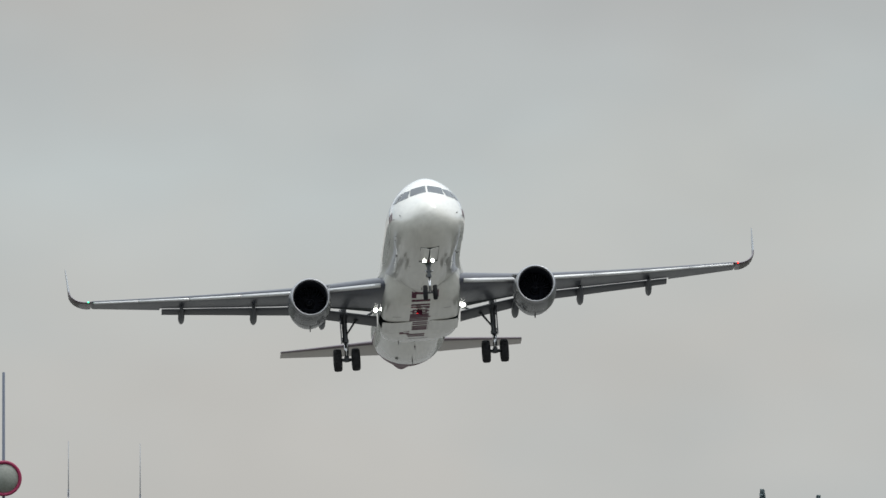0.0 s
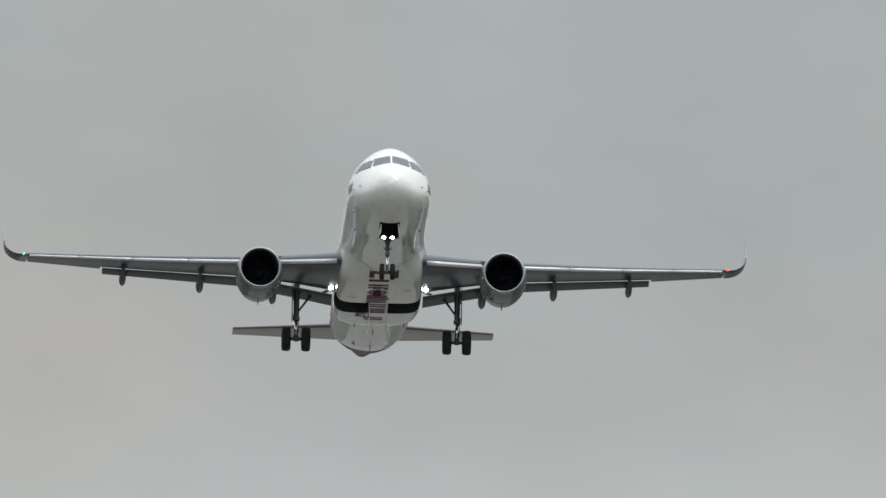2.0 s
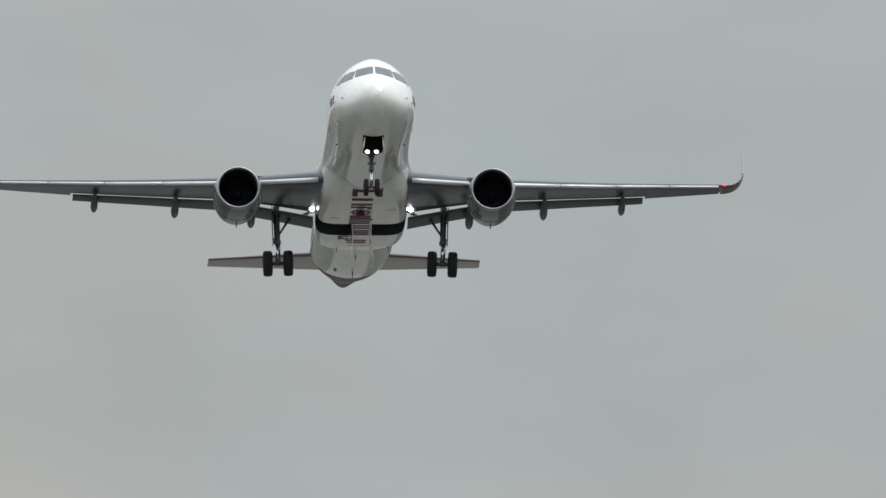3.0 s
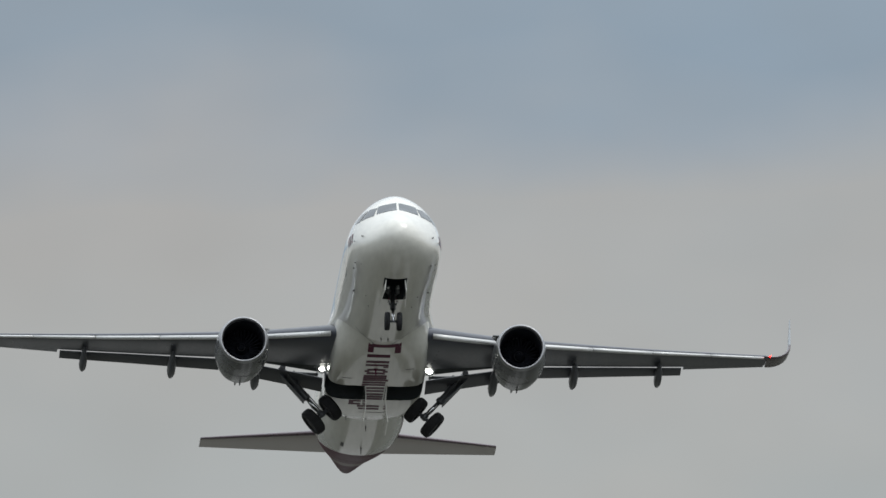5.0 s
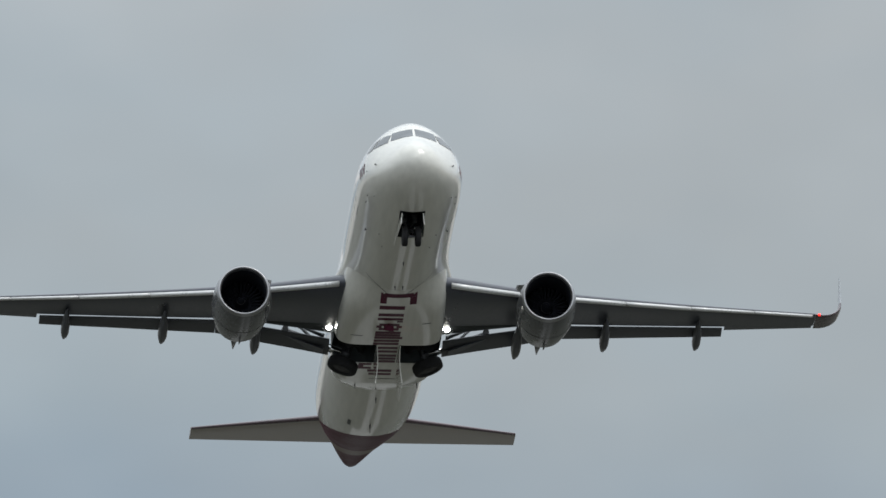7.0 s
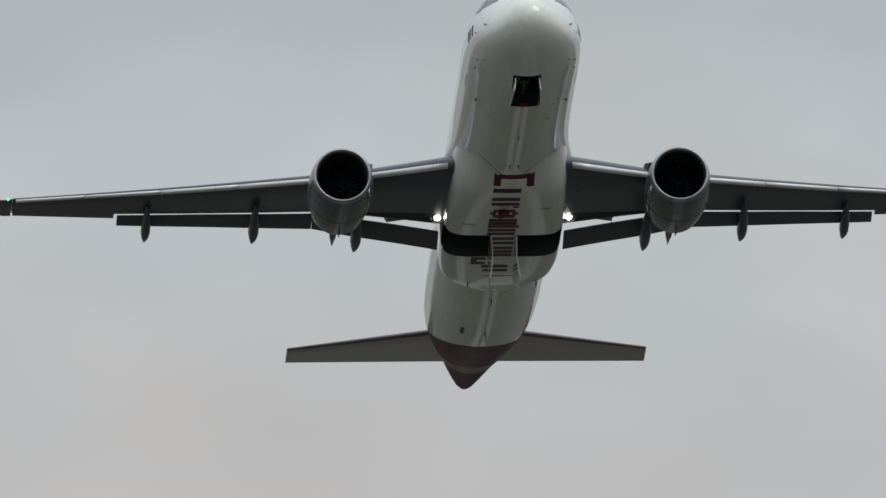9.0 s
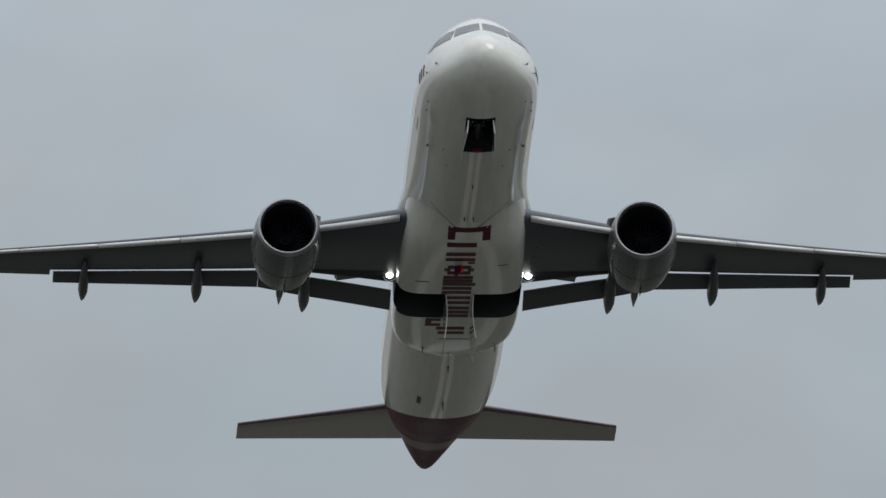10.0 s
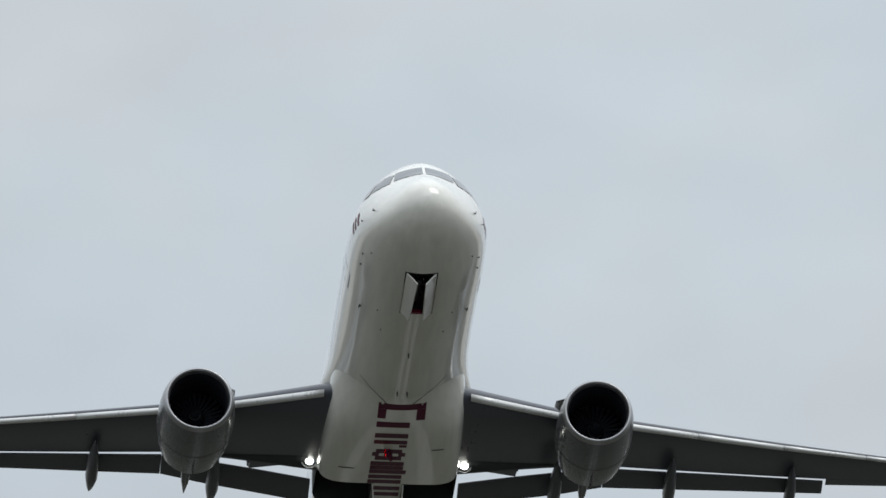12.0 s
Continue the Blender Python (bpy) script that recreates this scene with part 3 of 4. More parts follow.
def build_doors(air):
    doors = {}
    for sx in (-1, 1):
        bm = bmesh.new()
        door_plate(bm, 1.5, MAIN_BAY[1] - MAIN_BAY[0] - 0.04, 0.25)
        if sx < 0:
            for v in bm.verts:
                v.co.x = -v.co.x
        doors["main", sx] = part("main_gear_door", bm, M_WHITE, air, "white curved main gear door", False)
        bm = bmesh.new()
        door_plate(bm, 0.45, NOSE_BAY[1] - NOSE_BAY[0] - 0.04, -0.03)
        if sx > 0:
            for v in bm.verts:
                v.co.x = -v.co.x
        doors["nose", sx] = part("nose_gear_door", bm, M_WHITE, air, "white narrow nose gear door", False)
    # the nose bay's lining
    bm = bmesh.new()
    w, y0, y1 = NOSE_BAY[2], NOSE_BAY[0] - REF, NOSE_BAY[1] - REF
    z0, z1 = -1.92, -0.7
    v = [bm.verts.new(p) for p in ((-w, y0, -1.87), (w, y0, -1.87), (w, y1, -2.02), (-w, y1, -2.02), (-w, y0, z1), (w, y0, z1), (w, y1, z1), (-w, y1, z1))]
    for f in ((4, 5, 6, 7), (0, 1, 5, 4), (1, 2, 6, 5), (2, 3, 7, 6), (3, 0, 4, 7)):
        bm.faces.new([v[i] for i in f])
    bay = part("nose_wheel_bay", bm, M_BAY, air, "dark ribbed nose wheel bay", False)
    for k in range(6):
        y = y0 + 0.2 + k * 0.38
        bm = bmesh.new()
        box(bm, (-w + 0.05, y, z1 - 0.12), (w - 0.05, y + 0.06, z1 - 0.01))
        part("rib", bm, M_BAY, bay, "", False)
    bm = bmesh.new()
    box(bm, (-0.16, y1 - 0.1, -2.05), (0.16, y1 + 0.1, -1.95))
    part("red_flap", bm, M_SIGNRED, air, "small red-marked rear bay flap", False)
    return doors


def airfoil(tc, x0=0.0, x1=1.0, n=14):
    """Loop of (chord fraction, height) round a section cut at x0 and x1."""
    yt = lambda x: 5 * tc * (0.2969 * math.sqrt(x) - 0.126 * x - 0.3516 * x * x + 0.2843 * x ** 3 - 0.1036 * x ** 4) + 0.0012
    us = [x0 + (x1 - x0) * (1 - math.cos(i / n * math.pi / 2)) for i in range(n + 1)]
    up = [(u, yt(u) * 1.12 + 0.038 * math.sin(math.pi * u)) for u in us]
    dn = [(u, -yt(u) * 0.92 + 0.012 * math.sin(math.pi * u)) for u in us]
    return up[::-1] + (dn[1:] if x0 == 0 else dn)


def wing_at(x):
    """Leading-edge station and height, chord, thickness, incidence at span x."""
    le = 12.15 + 0.531 * (x - 2.0)
    le -= 0.13 * max(0.0, 5.0 - x)
    te = 18.16 + 0.04 * (x - 2.0) if x < 6.4 else 18.33 + 0.305 * (x - 6.4)
    u = (x - 2) / 14.6
    z = -1.33 + 0.113 * (x - 2.0) + 0.25 * u * u
    return le, z, te - le, 0.145 - 0.045 * min(1, max(0, u) * 1.6), 3.6 - 4.0 * u - 3.0 * max(0.0, min((x + 1.5) / 7.7, (13.0 - x) / 6.8, 1.0))


def section(x, loop, sx):
    le, z, c, tc, inc = wing_at(x)
    a = radians(inc)
    return [Vector((sx * x, le - REF + c * (u * math.cos(a) + h * math.sin(a)), z + c * (h * math.cos(a) - u * math.sin(a)))) for u, h in loop]


def wing_point(x, u, below=0.0):
    """A point under the wing at chord fraction u."""
    le, z, c, tc, inc = wing_at(x)
    a = radians(inc)
    return Vector((x, le - REF + c * u * math.cos(a), z - c * u * math.sin(a) - below))


def spans(a, b, n):
    return [a + (b - a) * i / n for i in range(n + 1)]


def build_wing(air, sx):
    xs = spans(1.5, 6.4, 8) + spans(6.4, 16.5, 14)[1:]
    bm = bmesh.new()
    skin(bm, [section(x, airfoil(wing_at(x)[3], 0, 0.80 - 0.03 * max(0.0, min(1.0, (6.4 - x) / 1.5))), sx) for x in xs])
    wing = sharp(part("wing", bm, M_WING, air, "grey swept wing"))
    # slats, drooped ahead of the nose of the wing
    for a, b in ((2.12, 5.1), (6.35, 9.0), (9.01, 11.6), (11.61, 14.1), (14.11, 16.4)):
        bm = bmesh.new()
        rings = []
        for x in spans(a, b, 4):
            le, z, c, tc, inc = wing_at(x)
            c = min(max(c, 2.1), 2.8)
            outer = [(u, h) for u, h in airfoil(tc * 1.05, 0, 0.12, 7)]
            k = len(outer) // 2
            loop = outer[:k + 5] + [(u * 0.55 + 0.035, h * 0.62 + 0.003) for u, h in outer[:k + 5][::-1]]
            ang = radians(inc - 10)
            pts = []
            for u, h in loop:
                u, h = u - 0.02, h - 0.034
                pts.append(Vector((sx * x, le - REF + c * (u * math.cos(ang) + h * math.sin(ang)), z + c * (h * math.cos(ang) - u * math.sin(ang)))))
            rings.append(pts)
        skin(bm, rings)
        part("slat", bm, M_SLAT, wing, "pale drooped leading-edge slat")
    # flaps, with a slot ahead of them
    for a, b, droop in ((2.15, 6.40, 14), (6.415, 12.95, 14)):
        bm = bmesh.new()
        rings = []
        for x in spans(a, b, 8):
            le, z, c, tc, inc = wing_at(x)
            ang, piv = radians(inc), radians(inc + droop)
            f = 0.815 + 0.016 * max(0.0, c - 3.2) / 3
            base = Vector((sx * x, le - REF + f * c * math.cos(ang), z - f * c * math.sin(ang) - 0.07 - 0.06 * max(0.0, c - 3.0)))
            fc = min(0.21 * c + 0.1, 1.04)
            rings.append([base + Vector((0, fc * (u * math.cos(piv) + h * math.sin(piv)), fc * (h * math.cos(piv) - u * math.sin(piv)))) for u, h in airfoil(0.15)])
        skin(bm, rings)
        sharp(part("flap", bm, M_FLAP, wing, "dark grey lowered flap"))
    bm = bmesh.new()
    skin(bm, [section(x, airfoil(wing_at(x)[3], 0.805, 1.0, 5), sx) for x in spans(13.05, 16.45, 5)])
    sharp(part("aileron", bm, M_WING, wing))
    # the undercarriage leg's open well: a flat dark patch stands in for its shade
    def under(x, u):
        le, z, c, tc, inc = wing_at(x)
        h = airfoil(tc, u, 1.0, 2)[3][1]
        a = radians(inc)
        return Vector((sx * x, le - REF + c * (u * math.cos(a) + h * math.sin(a)), z + c * (h * math.cos(a) - u * math.sin(a)) - 0.008))
    bm = bmesh.new()
    patch(bm, under, [(2.3, 0.60), (4.9, 0.70), (4.9, 0.735), (2.3, 0.762)], 10, 4)
    part("leg_well_shade", bm, M_BAY, wing, "flat dark patch under the wing for the leg well's shade")
    # curved tip and upright blade
    bm = bmesh.new()
    rings = []
    le, z, c, tc, inc = wing_at(16.5)
    for k in range(15):
        u = k / 14
        if u < 0.45:
            a = u / 0.45 * radians(78)
            x, dz = 16.52 + 1.05 * math.sin(a) / math.sin(radians(78)), 1.0 * (1 - math.cos(a))
            ang = a
        else:
            w = (u - 0.45) / 0.55
            x, dz, ang = 17.57 + 0.06 * w, 0.79 + 1.55 * w, radians(80)
        ch = c * (1 - 0.76 * u)
        y = le - REF + 0.55 * (x - 16.5) + 0.72 * dz
        nx, nz = -math.sin(ang) * sx, math.cos(ang)
        rings.append([Vector((sx * x + nx * h * ch, y + ch * v, z + dz + nz * h * ch)) for v, h in airfoil(0.085, 0, 1, 8)])
    skin(bm, rings[:8])
    sharp(part("wingtip_curve", bm, M_TIP, wing, "dark upturned wingtip"))
    bm = bmesh.new()
    skin(bm, rings[7:])
    sharp(part("wingtip_blade", bm, M_PALE, wing, "pale upright wingtip blade"))
    p = Vector((sx * 16.66, 19.95 - REF + 0.0, wing_at(16.66)[1]))
    bm = bmesh.new()
    bmesh.ops.create_uvsphere(bm, u_segments=12, v_segments=8, radius=0.042, matrix=Matrix.Translation(p + Vector((0, -0.02, 0))))
    part("navigation_lamp", bm, M_RED if sx > 0 else M_GREEN, wing, "small glowing navigation lamp")
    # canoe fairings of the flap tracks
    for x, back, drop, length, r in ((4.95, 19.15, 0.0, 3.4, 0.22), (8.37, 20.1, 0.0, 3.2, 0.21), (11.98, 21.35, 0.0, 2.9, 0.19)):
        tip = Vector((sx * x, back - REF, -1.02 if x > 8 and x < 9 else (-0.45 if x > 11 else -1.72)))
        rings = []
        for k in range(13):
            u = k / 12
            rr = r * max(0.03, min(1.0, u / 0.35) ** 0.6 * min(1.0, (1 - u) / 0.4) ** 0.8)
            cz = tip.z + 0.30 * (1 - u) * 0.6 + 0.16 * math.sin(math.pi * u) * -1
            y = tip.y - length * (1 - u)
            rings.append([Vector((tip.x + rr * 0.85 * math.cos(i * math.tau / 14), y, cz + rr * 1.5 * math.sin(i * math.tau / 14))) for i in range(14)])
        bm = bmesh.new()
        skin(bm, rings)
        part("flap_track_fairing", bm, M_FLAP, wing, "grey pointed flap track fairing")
    # landing lamp
    lp = Vector((sx * 2.24, 16.2 - REF, -1.62))
    bm = bmesh.new()
    turned(bm, [(0.2, 0.05), (0.12, 0.16), (0.0, 0.22), (-0.03, 0.24), (-0.03, 0.215), (0.02, 0.2)], 20, "Y", lp)
    tube(bm, lp + Vector((0, 0.12, 0.05)), lp + Vector((0, 0.2, 0.4)), 0.06, seg=8)
    lamp = part("landing_lamp", bm, M_STEEL, wing)
    bm = bmesh.new()
    for dx, dy, dz, r in ((0, -0.16, -0.05, 0.12), (sx * 0.02, -0.06, 0.12, 0.09)):
        bmesh.ops.create_uvsphere(bm, u_segments=20, v_segments=12, radius=r, matrix=Matrix.Translation(lp + Vector((dx, dy, dz))))
    part("lens", bm, M_LAMP, lamp, "glaring white lamp lens")
    return wing


def build_engine(air, sx):
    c = Vector((sx * 5.75, -REF, -1.90))
    bm = bmesh.new()
    turned(bm, [(11.60, 1.015), (11.9, 1.065), (12.4, 1.10), (13.0, 1.105), (13.6, 1.08), (14.2, 1.00), (14.75, 0.90), (14.74, 0.87), (14.3, 0.88), (13.2, 0.89), (12.5, 0.885)], 64, "Y", c)
    eng = sharp(part("engine_nacelle", bm, M_NACELLE, air, "grey turbofan nacelle with a bare metal lip"))
    bm = bmesh.new()
    turned(bm, [(11.60, 1.016), (11.51, 0.99), (11.455, 0.955), (11.44, 0.925), (11.455, 0.90), (11.52, 0.872), (11.62, 0.855)], 64, "Y", c)
    part("intake_lip", bm, M_LIP, eng, "polished aluminium intake lip")
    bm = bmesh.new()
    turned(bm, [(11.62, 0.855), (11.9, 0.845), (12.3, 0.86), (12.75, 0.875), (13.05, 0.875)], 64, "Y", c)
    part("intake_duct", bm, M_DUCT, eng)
    bm = bmesh.new()
    turned(bm, [(12.42, 0.012), (12.46, 0.05), (12.6, 0.14), (12.8, 0.23), (12.95, 0.27), (13.05, 0.27)], 24, "Y", c)
    part("spinner", bm, M_BLADE, eng, "cone spinner darkened for the intake's shade")
    cone = smooth_curve((12.42, 12.46, 12.6, 12.8, 12.95, 13.05), (0.012, 0.05, 0.14, 0.23, 0.27, 0.275))
    bm = bmesh.new()
    edge = lambda a, w: c + Vector((0, 12.50 + 0.055 * a + w, 0)) + Vector((math.cos(a * sx), 0, math.sin(a * sx))) * (cone(12.50 + 0.055 * a + w) + 0.006)
    skin(bm, [[edge(k * 0.3, 0), edge(k * 0.3, 0.05)] for k in range(20)], False, False)
    part("spiral_mark", bm, M_RIM, eng, "grey spiral on the spinner")
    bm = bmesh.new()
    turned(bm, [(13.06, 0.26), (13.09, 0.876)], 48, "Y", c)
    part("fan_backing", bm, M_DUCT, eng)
    bm = bmesh.new()
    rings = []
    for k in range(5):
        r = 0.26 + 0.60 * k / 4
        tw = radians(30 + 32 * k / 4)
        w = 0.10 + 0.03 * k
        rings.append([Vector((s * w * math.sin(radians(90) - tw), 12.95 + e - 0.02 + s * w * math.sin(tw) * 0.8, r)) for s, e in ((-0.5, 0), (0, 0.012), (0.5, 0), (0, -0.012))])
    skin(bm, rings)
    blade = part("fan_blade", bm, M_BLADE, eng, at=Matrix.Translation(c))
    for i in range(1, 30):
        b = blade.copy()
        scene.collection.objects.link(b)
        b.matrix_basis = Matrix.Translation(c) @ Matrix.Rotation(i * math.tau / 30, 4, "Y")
    bm = bmesh.new()
    turned(bm, [(14.2, 0.66), (14.9, 0.62), (15.5, 0.50), (15.75, 0.44), (15.74, 0.40), (15.4, 0.40)], 40, "Y", c)
    part("core_cowl", bm, M_CORE, eng, "scorched metal core nozzle")
    bm = bmesh.new()
    turned(bm, [(15.3, 0.30), (15.7, 0.28), (16.2, 0.14), (16.45, 0.02)], 32, "Y", c)
    part("exhaust_plug", bm, M_CORE, eng)
    # pylon from the nacelle's back up to the wing, with its pointed tail
    bm = bmesh.new()
    rings = []
    for s, top, bot, w in ((12.2, -0.84, -0.92, 0.03), (12.8, -0.72, -0.95, 0.13), (13.6, -0.72, -1.0, 0.20), (14.6, -0.88, -1.3, 0.21), (15.6, -1.1, -1.68, 0.20), (16.6, -1.25, -1.85, 0.17), (17.4, -1.45, -1.92, 0.12), (18.05, -1.80, -1.92, 0.02)):
        zc, hz = (top + bot) / 2, (top - bot) / 2
        rings.append([Vector((sx * 5.75 + w * math.copysign(abs(math.cos(a)) ** 0.6, math.cos(a)), s - REF, zc + hz * math.copysign(abs(math.sin(a)) ** 0.6, math.sin(a)))) for a in [i * math.tau / 16 for i in range(16)]])
    skin(bm, rings)
    part("pylon", bm, M_NACELLE, eng)
    bm = bmesh.new()
    turned(bm, [(13.15, 1.104), (13.16, 1.108), (13.185, 1.107), (13.19, 1.10)], 64, "Y", c)
    part("cowl_seam", bm, M_LINE, eng)
    bm = bmesh.new()
    box(bm, (c.x - 0.012, 13.3 - REF, c.z - 1.098), (c.x + 0.012, 14.5 - REF, c.z - 0.9))
    box(bm, (c.x - 0.02, 13.9 - REF, c.z - 1.17), (c.x + 0.02, 14.15 - REF, c.z - 1.0))
    part("drain_mast", bm, M_LINE, eng, smooth=False)
    # strake on the inboard cowl
    bm = bmesh.new()
    a = radians(38)
    base = lambda s, r: c + Vector((-sx * r * math.cos(a), s, r * math.sin(a)))
    v = [bm.verts.new(p) for p in (base(12.1, 1.07), base(13.2, 1.09), base(13.2, 1.42), base(12.75, 1.40))]
    w = [bm.verts.new(p.co + Vector((0.02, 0, 0.02))) for p in v]
    bm.faces.new(v), bm.faces.new(w[::-1])
    for i in range(4):
        bm.faces.new((v[i], v[(i + 1) % 4], w[(i + 1) % 4], w[i]))
    part("strake", bm, M_NACELLE, eng, smooth=False)
    return eng


def build_tail(air, sx):
    bm = bmesh.new()
    rings = []
    for k in range(10):
        x = 0.35 + 5.87 * k / 9
        u = k / 9
        le, te = 32.1 + 3.3 * u, 35.35 + 1.35 * u
        c, z = te - le, 0.53 + 0.50 * u
        rings.append([Vector((sx * x, le - REF + c * v, z + c * h)) for v, h in airfoil(0.10)])
    skin(bm, rings)
    tail = sharp(part("tailplane", bm, M_TAILP, air, "cream-grey horizontal tailplane"))
    bm = bmesh.new()
    rings = []
    for k in range(6):
        u = k / 5
        x, le, te, z = 0.75 + 5.46 * u, 32.1 + 3.3 * (0.07 + 0.93 * u), 35.38 + 1.35 * (0.07 + 0.93 * u), 0.56 + 0.47 * u
        c = te - le
        rings.append([Vector((sx * x, le - REF - 0.012 + c * v, z + c * h * 1.1)) for v, h in airfoil(0.10, 0, 0.06, 5)])
    skin(bm, rings)
    part("leading_edge", bm, M_TIP, tail, "dark leading edge")


def build_fin(air):
    bm = bmesh.new()
    rings = []
    for k in range(9):
        u = k / 8
        z, le, te = 1.75 + 6.1 * u, 29.3 + 5.3 * u, 35.4 + 1.5 * u
        c = te - le
        rings.append([Vector((c * h, le - REF + c * v, z)) for v, h in airfoil(0.10)])
    skin(bm, rings)
    fin = sharp(part("fin", bm, M_BURG, air, "burgundy upright tail fin"))
    bm = bmesh.new()
    skin(bm, [[Vector((dx, s - REF, z)) for dx, s, z in ((-w, s0, 1.9), (w, s0, 1.9), (0, s0, zt))] for w, s0, zt in ((0.02, 27.6, 2.0), (0.12, 29.3, 2.35), (0.2, 30.4, 3.1))])
    part("dorsal_fillet", bm, M_BURG, fin)


def tyre(bm, r, w, x):
    prof = [(-0.30, 0.52), (-0.46, 0.60), (-0.5, 0.74), (-0.48, 0.88), (-0.38, 0.965), (-0.2, 0.995), (0, 1.0), (0.2, 0.995), (0.38, 0.965), (0.48, 0.88), (0.5, 0.74), (0.46, 0.60), (0.30, 0.52)]
    turned(bm, [(a * w, b * r) for a, b in prof], 40, "X", (x, 0, 0))


def hub(bm, r, w, x):
    turned(bm, [(-0.40 * w, 0.03), (-0.40 * w, r * 0.2), (-0.28 * w, r * 0.3), (-0.30 * w, r * 0.5), (-0.38 * w, r * 0.58), (0.38 * w, r * 0.58), (0.30 * w, r * 0.5), (0.28 * w, r * 0.3), (0.40 * w, r * 0.2), (0.40 * w, 0.03)], 24, "X", (x, 0, 0))


MAIN_PIVOT, MAIN_LEN = (3.80, 17.75 - REF, -1.30), 2.50
NOSE_PIVOT, NOSE_LEN = (0.0, 5.0 - REF, -1.55), 2.05
STAY_TOP, STAY_LEG, STAY_LINK = (2.35, -1.42), 1.30, 0.97


def build_main_gear(air, sx):
    px, py, pz = MAIN_PIVOT
    L = MAIN_LEN
    bm = bmesh.new()
    tube(bm, (0, 0, 0.15), (0, 0, -1.55), 0.15, 0.13, 16)
    tube(bm, (0, -0.45, 0.0), (0, 0.45, 0.0), 0.12, seg=12)
    tube(bm, (0, 0.35, -0.05), (0, 0.08, -1.2), 0.055, seg=8)
    tube(bm, (0, -0.35, -0.05), (0, -0.08, -1.2), 0.055, seg=8)
    tube(bm, (0, 0, -1.45), (0, 0, -1.6), 0.17, 0.16, 16)
    tube(bm, (0.11, -0.13, -0.1), (0.1, -0.12, -L + 0.25), 0.022, seg=6)
    leg = sharp(part("main_gear_leg", bm, M_STEEL, air, "grey steel main gear leg", at=Matrix.Translation((sx * px, py, pz))))
    bm = bmesh.new()
    tube(bm, (0, 0, -1.5), (0, 0, -L + 0.1), 0.09, seg=16)
    part("oleo", bm, M_CHROME, leg, "bright oleo piston")
    bm = bmesh.new()
    tube(bm, (-0.52, 0, -L), (0.52, 0, -L), 0.085, seg=12)
    tube(bm, (0, 0, -L + 0.16), (0, 0, -L - 0.1), 0.13, seg=14)
    part("axle", bm, M_STEEL, leg)
    bm = bmesh.new()
    tube(bm, (0, 0.13, -1.5), (0, 0.42, -2.0), 0.05, 0.04, 8)
    tube(bm, (0, 0.42, -2.0), (0, 0.1, -L + 0.1), 0.04, 0.05, 8)
    part("torque_link", bm, M_STEEL, leg)
    bm = bmesh.new()
    box(bm, (sx * 0.2 - 0.02, -0.27, -1.6), (sx * 0.2 + 0.02, 0.25, 0.1))
    box(bm, (min(0, sx * 0.2), -0.04, -0.6), (max(0, sx * 0.2), 0.04, -0.52))
    box(bm, (min(0, sx * 0.2), -0.04, -1.4), (max(0, sx * 0.2), 0.04, -1.32))
    part("leg_door", bm, M_WING, leg, "grey leg door", False)
    for wx in (-0.465, 0.465):
        bm = bmesh.new()
        tyre(bm, 0.585, 0.42, wx)
        t = part("tyre", bm, M_TYRE, leg, "black rubber tyre", at=Matrix.Translation((0, 0, -L)))
        bm = bmesh.new()
        hub(bm, 0.585, 0.42, wx)
        part("wheel_hub", bm, M_RIM, leg, at=Matrix.Translation((0, 0, -L)))
    links = []
    for nm in ("upper_side_stay", "lower_side_stay"):
        bm = bmesh.new()
        tube(bm, (0, -0.06, 0), (0, -0.02, -STAY_LINK), 0.05, 0.045, 8)
        tube(bm, (0, 0.12, 0), (0, 0.02, -STAY_LINK), 0.04, 0.035, 8)
        tube(bm, (0, -0.14, 0), (0, 0.18, 0), 0.055, seg=8)
        links.append(part(nm, bm, M_STEEL, air))
    return leg, links


